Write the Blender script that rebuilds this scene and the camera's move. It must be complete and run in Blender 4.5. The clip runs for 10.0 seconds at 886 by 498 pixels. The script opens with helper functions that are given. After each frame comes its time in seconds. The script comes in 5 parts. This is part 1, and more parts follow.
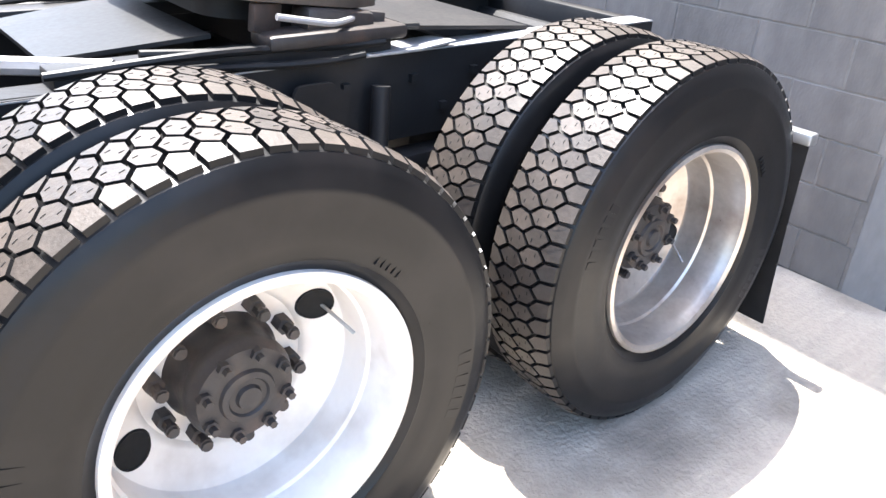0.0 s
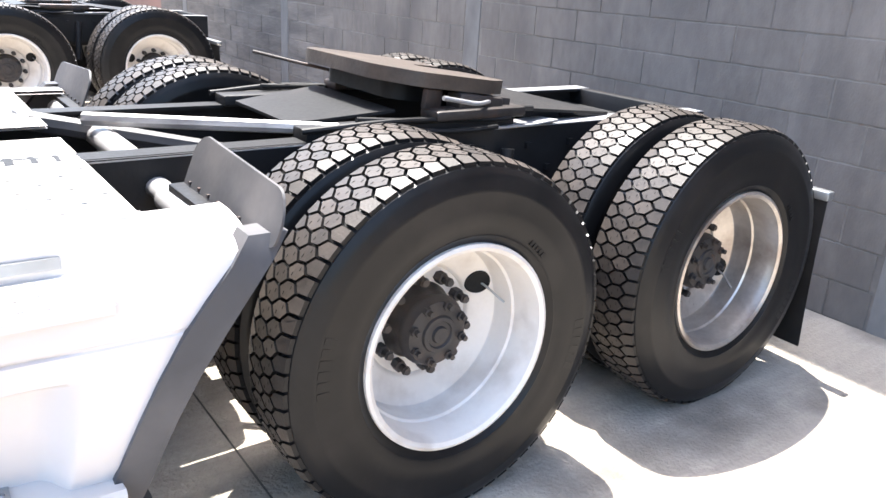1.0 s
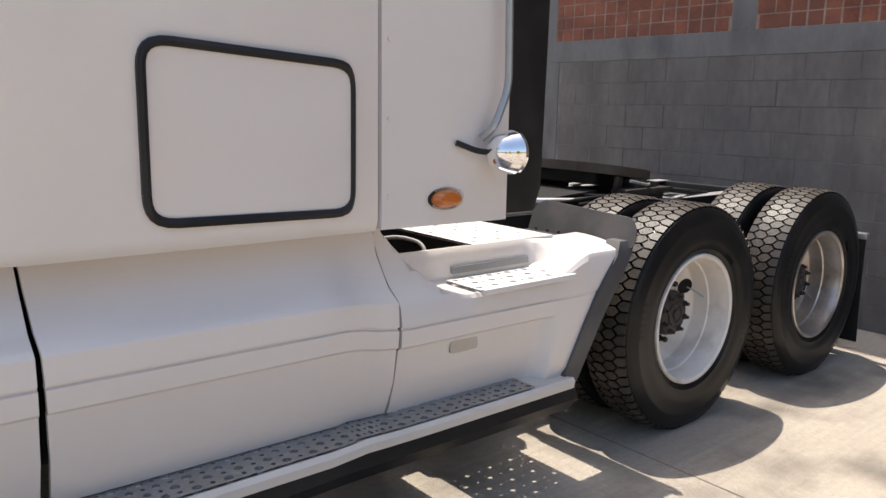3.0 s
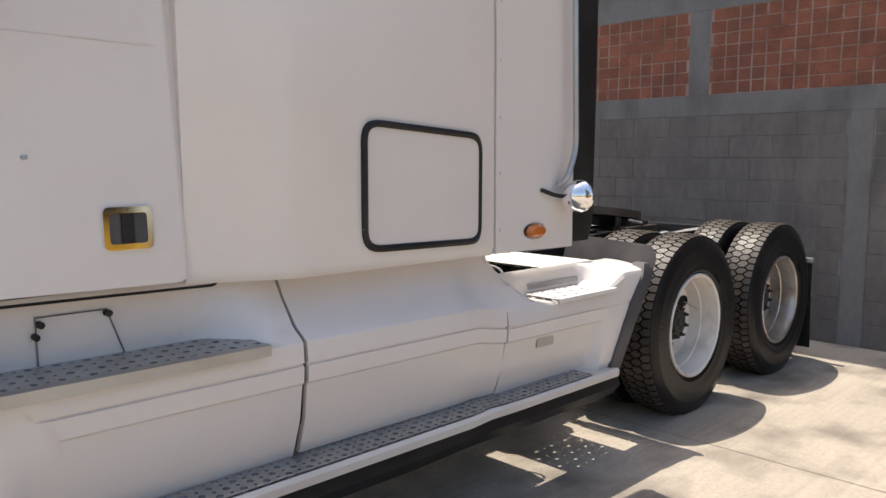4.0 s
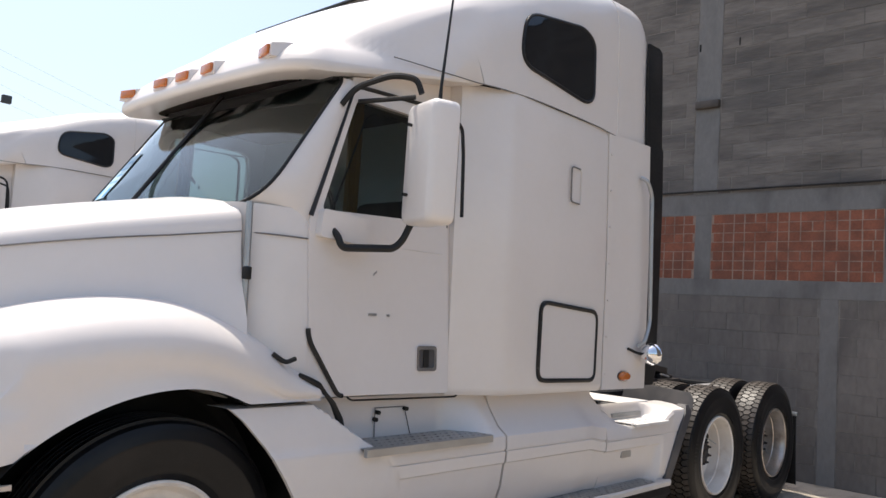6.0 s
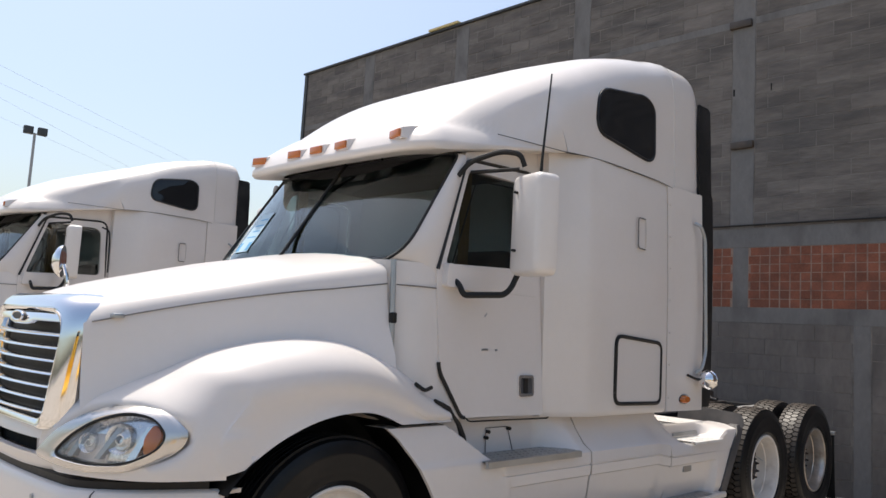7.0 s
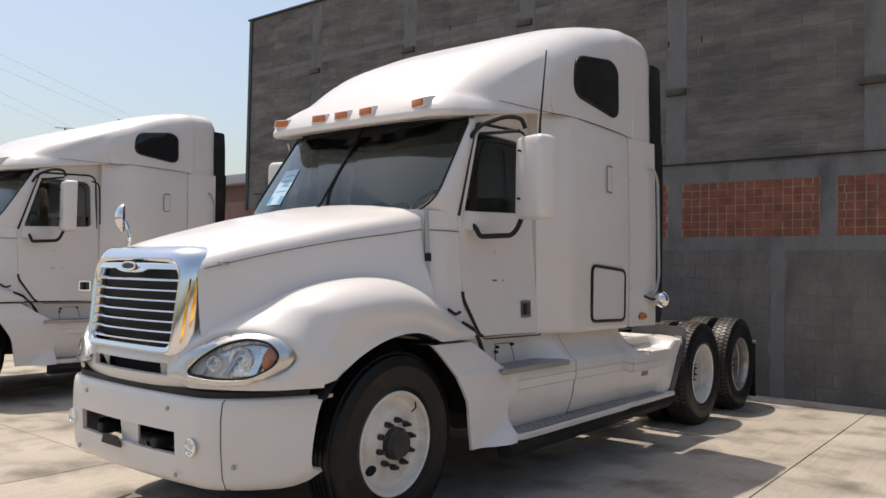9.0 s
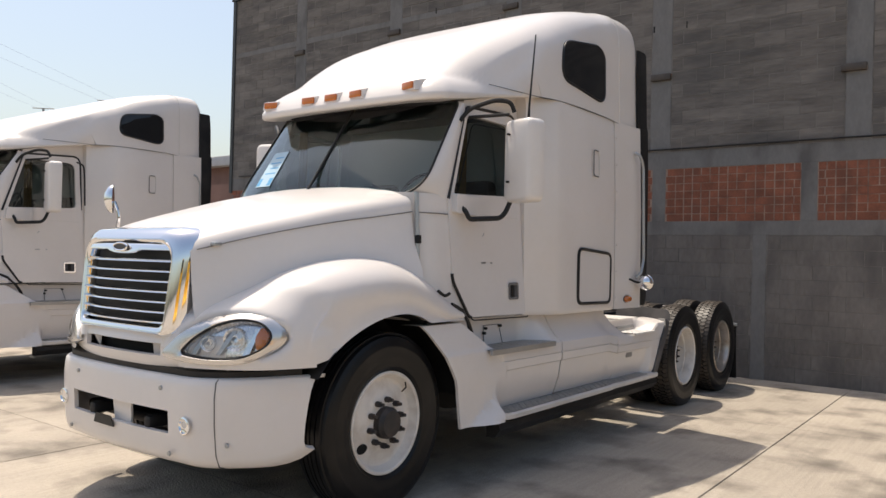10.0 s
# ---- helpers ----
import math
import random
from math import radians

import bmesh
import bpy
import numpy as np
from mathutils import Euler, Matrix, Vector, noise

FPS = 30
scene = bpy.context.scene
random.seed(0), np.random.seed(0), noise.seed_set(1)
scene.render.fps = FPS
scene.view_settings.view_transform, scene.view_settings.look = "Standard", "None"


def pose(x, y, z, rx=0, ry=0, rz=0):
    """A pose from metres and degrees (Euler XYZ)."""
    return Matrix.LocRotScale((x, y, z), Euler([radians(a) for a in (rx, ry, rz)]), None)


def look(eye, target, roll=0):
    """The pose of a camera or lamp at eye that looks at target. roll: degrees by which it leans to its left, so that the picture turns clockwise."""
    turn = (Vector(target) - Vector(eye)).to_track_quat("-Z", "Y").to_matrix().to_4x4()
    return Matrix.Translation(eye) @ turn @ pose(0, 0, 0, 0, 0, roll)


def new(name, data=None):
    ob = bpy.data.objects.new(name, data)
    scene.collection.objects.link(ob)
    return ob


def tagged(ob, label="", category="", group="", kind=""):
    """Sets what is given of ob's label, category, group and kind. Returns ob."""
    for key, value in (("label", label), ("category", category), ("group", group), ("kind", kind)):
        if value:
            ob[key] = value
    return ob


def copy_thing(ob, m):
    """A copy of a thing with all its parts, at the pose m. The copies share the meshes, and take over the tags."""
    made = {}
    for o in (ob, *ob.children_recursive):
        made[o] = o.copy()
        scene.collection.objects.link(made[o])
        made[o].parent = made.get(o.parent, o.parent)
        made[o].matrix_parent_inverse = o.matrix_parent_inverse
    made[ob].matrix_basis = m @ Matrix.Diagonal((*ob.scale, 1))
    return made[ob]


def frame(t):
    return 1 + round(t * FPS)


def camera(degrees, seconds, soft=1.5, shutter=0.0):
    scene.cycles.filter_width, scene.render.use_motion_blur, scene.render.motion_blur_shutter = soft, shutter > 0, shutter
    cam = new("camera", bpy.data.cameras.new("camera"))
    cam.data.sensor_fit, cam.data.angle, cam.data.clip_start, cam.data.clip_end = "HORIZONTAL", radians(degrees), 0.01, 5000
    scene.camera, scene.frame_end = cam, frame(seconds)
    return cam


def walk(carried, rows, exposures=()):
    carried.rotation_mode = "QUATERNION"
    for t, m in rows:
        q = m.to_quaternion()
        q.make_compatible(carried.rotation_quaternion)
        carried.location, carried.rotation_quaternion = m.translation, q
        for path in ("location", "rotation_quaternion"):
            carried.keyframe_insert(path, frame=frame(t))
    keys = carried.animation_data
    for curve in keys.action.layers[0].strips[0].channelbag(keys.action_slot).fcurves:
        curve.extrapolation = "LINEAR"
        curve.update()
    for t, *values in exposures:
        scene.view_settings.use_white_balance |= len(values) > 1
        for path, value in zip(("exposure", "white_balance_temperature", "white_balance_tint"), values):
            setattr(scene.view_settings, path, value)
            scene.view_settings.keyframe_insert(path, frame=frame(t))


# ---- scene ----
cam = camera(60.0, 10.0)
# seconds, eye, target, roll
PATH = [
    (0, (-0.508, -2.262, 1.517), (0.653, -0.914, 0.601), 3.6),
    (0.5, (-0.859, -2.538, 1.549), (0.254, -1.067, 0.775), 2.8),
    (1, (-1.239, -2.769, 1.554), (-0.114, -1.259, 0.882), 3.4),
    (1.5, (-1.716, -2.857, 1.555), (-0.495, -1.395, 0.944), 3.5),
    (2, (-2.191, -3.039, 1.545), (-0.94, -1.53, 1.15), 5.6),
    (2.5, (-2.668, -3.137, 1.539), (-1.499, -1.558, 1.164), 4.2),
    (2.7, (-2.899, -3.133, 1.536), (-1.71, -1.574, 1.139), 2.6),
    (3.8, (-4.135, -3.428, 1.513), (-2.722, -2.027, 1.316), 1.3),
    (4, (-4.362, -3.404, 1.537), (-2.96, -1.997, 1.311), 0.2),
    (4.5, (-4.867, -3.514, 1.558), (-3.422, -2.131, 1.56), 3.0),
    (5, (-5.368, -3.624, 1.551), (-3.872, -2.298, 1.59), 2.2),
    (5.5, (-5.851, -3.712, 1.564), (-4.343, -2.399, 1.628), 2.8),
    (5.7, (-6.051, -3.789, 1.573), (-4.589, -2.434, 1.734), 4.0),
    (6.8, (-7.087, -4.03, 1.637), (-5.642, -2.654, 1.776), 2.8),
    (7, (-7.259, -4.061, 1.64), (-5.839, -2.669, 1.853), 3.3),
    (7.5, (-7.588, -4.101, 1.659), (-6.207, -2.674, 1.897), 1.5),
    (8, (-7.939, -4.036, 1.646), (-6.458, -2.705, 1.83), 1.0),
    (8.5, (-8.184, -4.075, 1.637), (-6.643, -2.807, 1.773), 1.6),
    (9, (-8.383, -4.202, 1.608), (-6.815, -2.961, 1.665), 1.2),
    (9.5, (-8.467, -4.209, 1.607), (-6.89, -2.979, 1.656), 2.4),
    (10, (-8.455, -4.199, 1.595), (-6.859, -2.994, 1.611), 1.4),
]
EXPOSURES = [(0, 2.48, 6200, 10), (0.5, 2.55, 6200, 10), (1, 1.91, 6220, 10), (1.5, 1.38, 6470, 10), (2, 0.96, 6670, 11), (2.5, 0.54, 6720, 11), (4, 0.34, 6920, 11), (5, 0.35, 6970, 11), (5.5, 0.28, 6770, 11), (7, -0.08, 6720, 10), (8, -0.39, 6820, 10), (8.5, -0.43, 6860, 10), (9, -0.32, 6900, 10), (9.5, -0.11, 7050, 11), (10, -0.12, 7150, 11)]
walk(cam, [(t, look(eye, target, roll)) for t, eye, target, roll in PATH], EXPOSURES)

# ---- light ----
SUN_DIR = Vector((0.075, 0.355, 1.0)).normalized()
world = bpy.data.worlds.new("sky")
scene.world = world
world.use_nodes = True
wn = world.node_tree.nodes
sky = wn.new("ShaderNodeTexSky")
sky.sky_type = "NISHITA"
sky.sun_disc = False
sky.sun_elevation = math.asin(SUN_DIR.z)
sky.sun_rotation = math.atan2(SUN_DIR.x, SUN_DIR.y)
sky.air_density, sky.dust_density, sky.ozone_density = 1.25, 3.3, 2.2
world.node_tree.links.new(sky.outputs[0], wn["Background"].inputs[0])
wn["Background"].inputs[1].default_value = 0.195
sun = new("sun", bpy.data.lights.new("sun", "SUN"))
sun.data.energy, sun.data.angle, sun.data.color = 4.8, radians(0.55), (1.0, 0.95, 0.87)
sun.matrix_world = look(SUN_DIR * 40, (0, 0, 0))


# ---- materials ----
def material(name, colour, rough=0.5, metal=0.0, var=0.12, scale=4.0, fine=60.0, bump=0.0, bump_scale=80.0, stain=None,
             stain_amount=0.0, stain_scale=1.2, island=0.0, each=0.0, coat=0.0, rough_var=0.1, stretch=(1, 1, 1), spec=0.5, streak=0.0):
    """A surface with colour that varies at two scales, optional stains and fine relief."""
    m = bpy.data.materials.new(name)
    m.use_nodes = True
    nt = m.node_tree
    n, link = nt.nodes, nt.links.new
    b = n["Principled BSDF"]
    geo = n.new("ShaderNodeNewGeometry")
    mapping = n.new("ShaderNodeMapping")
    mapping.inputs["Scale"].default_value = stretch
    link(geo.outputs["Position"], mapping.inputs[0])

    def noise_at(s, detail=5.0):
        t = n.new("ShaderNodeTexNoise")
        t.inputs["Scale"].default_value, t.inputs["Detail"].default_value = s, detail
        link(mapping.outputs[0], t.inputs["Vector"])
        return t.outputs["Fac"]

    def maths(op, a, v):
        t = n.new("ShaderNodeMath")
        t.operation = op
        link(a, t.inputs[0])
        if isinstance(v, float):
            t.inputs[1].default_value = v
        else:
            link(v, t.inputs[1])
        return t.outputs[0]

    big, small = noise_at(scale), noise_at(fine, 8.0)
    total = maths("ADD", maths("MULTIPLY", big, 1.3), maths("MULTIPLY", small, 0.7))
    for amount, node, socket in ((island, geo, "Random Per Island"), (each, n.new("ShaderNodeObjectInfo"), "Random")):
        if amount:
            total = maths("ADD", total, maths("MULTIPLY", maths("SUBTRACT", node.outputs[socket], 0.5), amount / max(var, 0.01)))
    if streak:
        lines = n.new("ShaderNodeMapping")
        lines.inputs["Scale"].default_value = (1.1, 30.0, 1.0)
        link(geo.outputs["Position"], lines.inputs[0])
        t = n.new("ShaderNodeTexNoise")
        t.inputs["Scale"].default_value, t.inputs["Detail"].default_value, t.inputs["Distortion"].default_value = 1.0, 6.0, 0.6
        link(lines.outputs[0], t.inputs["Vector"])
        total = maths("ADD", total, maths("MULTIPLY", maths("SUBTRACT", t.outputs["Fac"], 0.5), streak / max(var, 0.01)))
    value = maths("ADD", maths("MULTIPLY", maths("SUBTRACT", total, 1.0), var * 2), 1.0)
    mix = n.new("ShaderNodeMix")
    mix.data_type, mix.blend_type = "RGBA", "MULTIPLY"
    mix.inputs[0].default_value = 1.0
    mix.inputs[6].default_value = (*colour, 1)
    comb = n.new("ShaderNodeCombineColor")
    for i in range(3):
        link(value, comb.inputs[i])
    link(comb.outputs[0], mix.inputs[7])
    out = mix.outputs[2]
    if stain:
        ramp = n.new("ShaderNodeValToRGB")
        ramp.color_ramp.elements[0].position, ramp.color_ramp.elements[1].position = 0.48, 0.72
        link(noise_at(stain_scale, 9.0), ramp.inputs[0])
        mx = n.new("ShaderNodeMix")
        mx.data_type = "RGBA"
        link(maths("MULTIPLY", ramp.outputs[0], stain_amount), mx.inputs[0])
        link(out, mx.inputs[6])
        mx.inputs[7].default_value = (*stain, 1)
        out = mx.outputs[2]
    link(out, b.inputs["Base Color"])
    r = maths("ADD", maths("MULTIPLY", maths("SUBTRACT", small, 0.5), rough_var * 2), rough)
    link(r, b.inputs["Roughness"])
    b.inputs["Metallic"].default_value = metal
    b.inputs["Coat Weight"].default_value = coat
    b.inputs["Specular IOR Level"].default_value = spec
    if bump:
        bp = n.new("ShaderNodeBump")
        bp.inputs["Strength"].default_value, bp.inputs["Distance"].default_value = 1.0, bump
        link(noise_at(bump_scale, 8.0), bp.inputs["Height"])
        link(bp.outputs[0], b.inputs["Normal"])
    return m


WHITE = material("white_paint", (0.705, 0.660, 0.630), 0.32, var=0.03, scale=1.5, fine=25, stain=(0.52, 0.46, 0.40), stain_amount=0.16, stain_scale=1.6, coat=0.25, rough_var=0.06)
SEAM = material("panel_joint_shadow", (0.16, 0.15, 0.145), 0.8, var=0.2)
DIRTY = material("dusty_white_paint", (0.65, 0.615, 0.58), 0.45, var=0.05, scale=2, fine=30, stain=(0.42, 0.36, 0.30), stain_amount=0.35, stain_scale=2.5, rough_var=0.1)
RUBBER = material("tyre_sidewall_rubber", (0.0075, 0.0075, 0.008), 0.33, spec=0.24, var=0.25, scale=6, fine=70, stain=(0.030, 0.026, 0.024), stain_amount=0.40, stain_scale=5)
TREAD = material("dusty_tread_rubber", (0.050, 0.040, 0.033), 0.50, var=0.5, scale=9, fine=90, bump=0.001, bump_scale=120, stain=(0.035, 0.03, 0.027), stain_amount=0.6, stain_scale=14, island=0.3)
BLACK = material("black_plastic", (0.009, 0.009, 0.0095), 0.5, spec=0.35, var=0.25, scale=4, fine=60, stain=(0.07, 0.06, 0.055), stain_amount=0.25, stain_scale=4)
FRAME = material("dusty_black_chassis", (0.013, 0.0125, 0.013), 0.55, spec=0.28, var=0.35, scale=5, fine=50, stain=(0.05, 0.045, 0.041), stain_amount=0.4, stain_scale=3, bump=0.0008, bump_scale=60)
GREY_TRIM = material("grey_rubber_trim", (0.052, 0.051, 0.055), 0.55, var=0.15, scale=3, fine=50, stain=(0.2, 0.18, 0.17), stain_amount=0.3, stain_scale=4)
RIM_WHITE = material("white_rim_paint", (0.72, 0.675, 0.625), 0.35, var=0.06, scale=8, fine=60, stain=(0.34, 0.27, 0.21), stain_amount=0.5, stain_scale=7)
RIM_METAL = material("weathered_metal_rim", (0.52, 0.48, 0.44), 0.32, 0.75, var=0.25, scale=7, fine=60, stain=(0.18, 0.11, 0.07), stain_amount=0.7, stain_scale=6)
HUB = material("greasy_hub_iron", (0.035, 0.032, 0.032), 0.55, 0.2, var=0.35, scale=15, fine=80, bump=0.001, bump_scale=90, stain=(0.12, 0.085, 0.065), stain_amount=0.45, stain_scale=14)
SATIN = material("dulled_lamp_trim", (0.66, 0.64, 0.62), 0.24, 0.8, var=0.03, rough_var=0.02)
CHROME = material("chrome", (0.85, 0.85, 0.86), 0.07, 1.0, var=0.02, rough_var=0.03)
STEEL = material("perforated_aluminium", (0.40, 0.41, 0.42), 0.38, 0.8, var=0.1, scale=6, fine=80, stain=(0.3, 0.27, 0.24), stain_amount=0.35, stain_scale=5)
DECK = material("dusty_white_tread_plate", (0.70, 0.68, 0.66), 0.5, var=0.07, scale=6, fine=70, stain=(0.45, 0.4, 0.35), stain_amount=0.4, stain_scale=6)
AMBER = material("amber_lens", (0.52, 0.14, 0.02), 0.2, var=0.1, scale=30, coat=0.5)
IRON = material("rusty_greasy_iron", (0.05, 0.043, 0.04), 0.5, 0.4, var=0.4, scale=8, fine=70, stain=(0.22, 0.12, 0.08), stain_amount=0.5, stain_scale=6, bump=0.0015, bump_scale=50)
CURTAIN = material("mustard_curtain", (0.32, 0.17, 0.03), 0.85, var=0.2, stretch=(14, 14, 1))
WORN_SUNLIT = material("worn_sunlit_steel", (0.42, 0.41, 0.41), 0.42, 0.3, var=0.18, scale=6, fine=60, stain=(0.16, 0.14, 0.13), stain_amount=0.5, stain_scale=5)
RUST = material("rusted_coupling_iron", (0.075, 0.058, 0.046), 0.5, 0.2, var=0.4, scale=7, fine=70, stain=(0.035, 0.03, 0.028), stain_amount=0.6, stain_scale=5, bump=0.002, bump_scale=50)
INTERIOR = material("dark_cab_trim", (0.03, 0.03, 0.032), 0.8, var=0.2)
PAPER = material("white_blue_sheet", (0.44, 0.60, 0.70), 0.6, var=0.05)
PAPER_BLUE = material("blue_print", (0.10, 0.36, 0.62), 0.6, var=0.05)
REFLECTOR = material("lamp_reflector", (0.80, 0.80, 0.80), 0.25, 0.9, var=0.15, scale=20)
WEB = material("grey_hose", (0.30, 0.29, 0.29), 0.6, var=0.2)


def glass(name, tint, rough=0.0):
    m = bpy.data.materials.new(name)
    m.use_nodes = True
    b = m.node_tree.nodes["Principled BSDF"]
    b.inputs["Base Color"].default_value = (*tint, 1)
    b.inputs["Transmission Weight"].default_value = 1.0
    b.inputs["Roughness"].default_value = rough
    b.inputs["IOR"].default_value = 1.45
    return m


GLASS = glass("tinted_glass", (0.43, 0.57, 0.585))
WINDOW = material("black_tinted_window", (0.010, 0.011, 0.013), 0.06, var=0.05, rough_var=0.02)
DARK_GLASS = glass("dark_tinted_glass", (0.33, 0.37, 0.37))
CLEAR = glass("clear_lens", (0.95, 0.95, 0.95))

CONCRETE = material("concrete_slab", (0.385, 0.336, 0.277), 0.85, var=0.28, scale=0.8, fine=34, bump=0.010, bump_scale=60, stain=(0.15, 0.130, 0.108), stain_amount=1.0, stain_scale=1.9, each=0.04, streak=0.17)
MORTAR = material("grey_mortar", (0.185, 0.168, 0.153), 0.9, var=0.5, scale=2.5, fine=20, bump=0.003, bump_scale=50, stain=(0.11, 0.101, 0.094), stain_amount=1.0, stain_scale=2.2)
BLOCK = material("concrete_block", (0.164, 0.147, 0.134), 0.9, var=0.42, scale=1.7, fine=22, bump=0.003, bump_scale=110, stain=(0.080, 0.073, 0.070), stain_amount=0.95, stain_scale=1.6, each=0.05, stretch=(1, 1, 0.45))
BLOCK_FAR = material("concrete_block_upper", (0.155, 0.138, 0.124), 0.9, var=0.46, scale=3.4, fine=14, bump=0.010, bump_scale=22, stain=(0.072, 0.068, 0.066), stain_amount=0.85, stain_scale=2.4, island=0.16, stretch=(1, 0.40, 1.8))
BLOCK_UP = material("rough_concrete_block", (0.155, 0.138, 0.124), 0.9, var=0.46, scale=3.4, fine=14, bump=0.010, bump_scale=22, stain=(0.072, 0.068, 0.066), stain_amount=0.85, stain_scale=2.4, each=0.15, stretch=(1, 0.40, 1.8))
BEAM = material("cast_concrete", (0.185, 0.178, 0.172), 0.9, var=0.26, scale=3.0, fine=30, bump=0.006, bump_scale=26, stain=(0.085, 0.080, 0.077), stain_amount=0.85, stain_scale=3.0, stretch=(1, 1, 0.5))
BRICK = material("red_brick", (0.235, 0.082, 0.048), 0.9, var=0.4, scale=5, fine=40, bump=0.003, bump_scale=80, stain=(0.12, 0.055, 0.04), stain_amount=0.6, stain_scale=3, each=0.13)
BRICK_FAR = material("red_brick_joined", (0.235, 0.082, 0.048), 0.9, var=0.4, scale=5, fine=40, stain=(0.12, 0.055, 0.04), stain_amount=0.6, stain_scale=3, island=0.13)
YELLOW = material("yellow_machine_paint", (0.75, 0.42, 0.03), 0.4, var=0.12, scale=2, stain=(0.3, 0.2, 0.08), stain_amount=0.4, stain_scale=3)
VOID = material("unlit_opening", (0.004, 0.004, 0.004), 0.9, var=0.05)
SHEET = material("roof_sheet", (0.045, 0.050, 0.052), 0.6, var=0.15)
YELLOW_SHEET = material("yellow_skylight_sheet", (0.62, 0.50, 0.22), 0.6, var=0.15)
RED_SHED = material("red_brown_shed", (0.25, 0.14, 0.11), 0.8, var=0.25, scale=2)
PALE = material("pale_shed_roof", (0.6, 0.58, 0.56), 0.7, var=0.1)
GALV = material("galvanised_pole", (0.35, 0.34, 0.33), 0.5, 0.5, var=0.1)
BED = material("pale_brick_mortar", (0.30, 0.215, 0.17), 0.95, var=0.40, scale=5, fine=40, stain=(0.12, 0.060, 0.045), stain_amount=0.9, stain_scale=4)
JOINT = material("joint_filler", (0.15, 0.138, 0.12), 0.95, var=0.2)


# ---- mesh helpers ----
def part(name, bm, mat, parent=None, label="", smooth=35, recalc=True):
    """Link a bmesh as one mesh object under its thing or part."""
    if recalc:
        bmesh.ops.recalc_face_normals(bm, faces=bm.faces)
    me = bpy.data.meshes.new(name)
    bm.to_mesh(me)
    bm.free()
    if smooth:
        me.shade_smooth()
        me.set_sharp_from_angle(angle=radians(smooth))
    for m in (mat if isinstance(mat, (list, tuple)) else [mat]):
        me.materials.append(m)
    ob = new(name, me)
    ob.parent = parent
    if label:
        ob["label"] = label
    return ob


def thing(name, label, category, group="", at=(0, 0, 0)):
    ob = new(name)
    ob.empty_display_size = 0.2
    ob.location = at
    return tagged(ob, label, category, group)


def box(x0, x1, y0, y1, z0, z1, bevel=0.0, segs=2, bm=None):
    bm = bm or bmesh.new()
    r = bmesh.ops.create_cube(bm, size=1.0, matrix=Matrix.Translation(((x0 + x1) / 2, (y0 + y1) / 2, (z0 + z1) / 2)) @ Matrix.Diagonal((x1 - x0, y1 - y0, z1 - z0, 1)))
    if bevel:
        edges = {e for v in r["verts"] for e in v.link_edges}
        bmesh.ops.bevel(bm, geom=list(edges), offset=bevel, segments=segs, affect="EDGES", profile=0.5)
    return bm


def loft(rows, close=False, cap=False, bm=None):
    """Faces between rows of points; close joins the ends of every row, cap fills the first and last row."""
    bm = bm or bmesh.new()
    vs = [[bm.verts.new(p) for p in row] for row in rows]
    n = len(vs[0])
    for a, b in zip(vs, vs[1:]):
        for i in range(n if close else n - 1):
            j = (i + 1) % n
            bm.faces.new((a[i], a[j], b[j], b[i]))
    if cap:
        bm.faces.new(vs[0][::-1])
        bm.faces.new(vs[-1])
    return bm


def spin(profile, cx=0.0, cz=0.0, n=48, a0=0.0, a1=2 * math.pi, bm=None):
    """Turn (radius, y) pairs about an axis along y."""
    whole = abs(a1 - a0 - 2 * math.pi) < 1e-6
    rows = []
    for k in range(n if whole else n + 1):
        a = a0 + (a1 - a0) * k / n
        rows.append([(cx + r * math.sin(a), y, cz + r * math.cos(a)) for r, y in profile])
    if whole:
        rows.append(rows[0])
    bm = loft(rows, bm=bm)
    bmesh.ops.remove_doubles(bm, verts=bm.verts, dist=1e-5)
    return bm


def rod(points, radius, n=8, bm=None, cap=True):
    """A round bar along points; radius may be one number or one for each point."""
    pts = [Vector(p) for p in points]
    rows = []
    up = None
    for i, p in enumerate(pts):
        d = (pts[min(i + 1, len(pts) - 1)] - pts[max(i - 1, 0)]).normalized()
        side = d.cross(up if up is not None and abs(d.dot(up)) < 0.98 else (Vector((0, 0, 1)) if abs(d.z) < 0.9 else Vector((1, 0, 0)))).normalized()
        up = side.cross(d).normalized()
        r = radius[i] if isinstance(radius, (list, tuple)) else radius
        rows.append([p + (side * math.cos(2 * math.pi * k / n) + up * math.sin(2 * math.pi * k / n)) * r for k in range(n)])
    return loft(rows, close=True, cap=cap, bm=bm)


def arc(points, radius=0.05, steps=5):
    """Round the corners of a line of points."""
    pts = [Vector(p) for p in points]
    out = [pts[0]]
    for a, b, c in zip(pts, pts[1:], pts[2:]):
        r = min(radius, (a - b).length * 0.49, (c - b).length * 0.49)
        p, q = b + (a - b).normalized() * r, b + (c - b).normalized() * r
        out += [p.lerp(b, t).lerp(b.lerp(q, t), t) for t in [k / steps for k in range(steps + 1)]]
    out.append(pts[-1])
    return out


def rounded(corners, radius, steps=6):
    """A closed outline of 2D points with rounded corners."""
    n = len(corners)
    out = []
    for i in range(n):
        a, b, c = Vector(corners[i - 1]), Vector(corners[i]), Vector(corners[(i + 1) % n])
        r = min(radius[i] if isinstance(radius, (list, tuple)) else radius, (a - b).length * 0.49, (c - b).length * 0.49)
        p, q = b + (a - b).normalized() * r, b + (c - b).normalized() * r
        out += [p.lerp(b, t).lerp(b.lerp(q, t), t) for t in [k / steps for k in range(steps + 1)]]
    return [(v.x, v.y) for v in out]


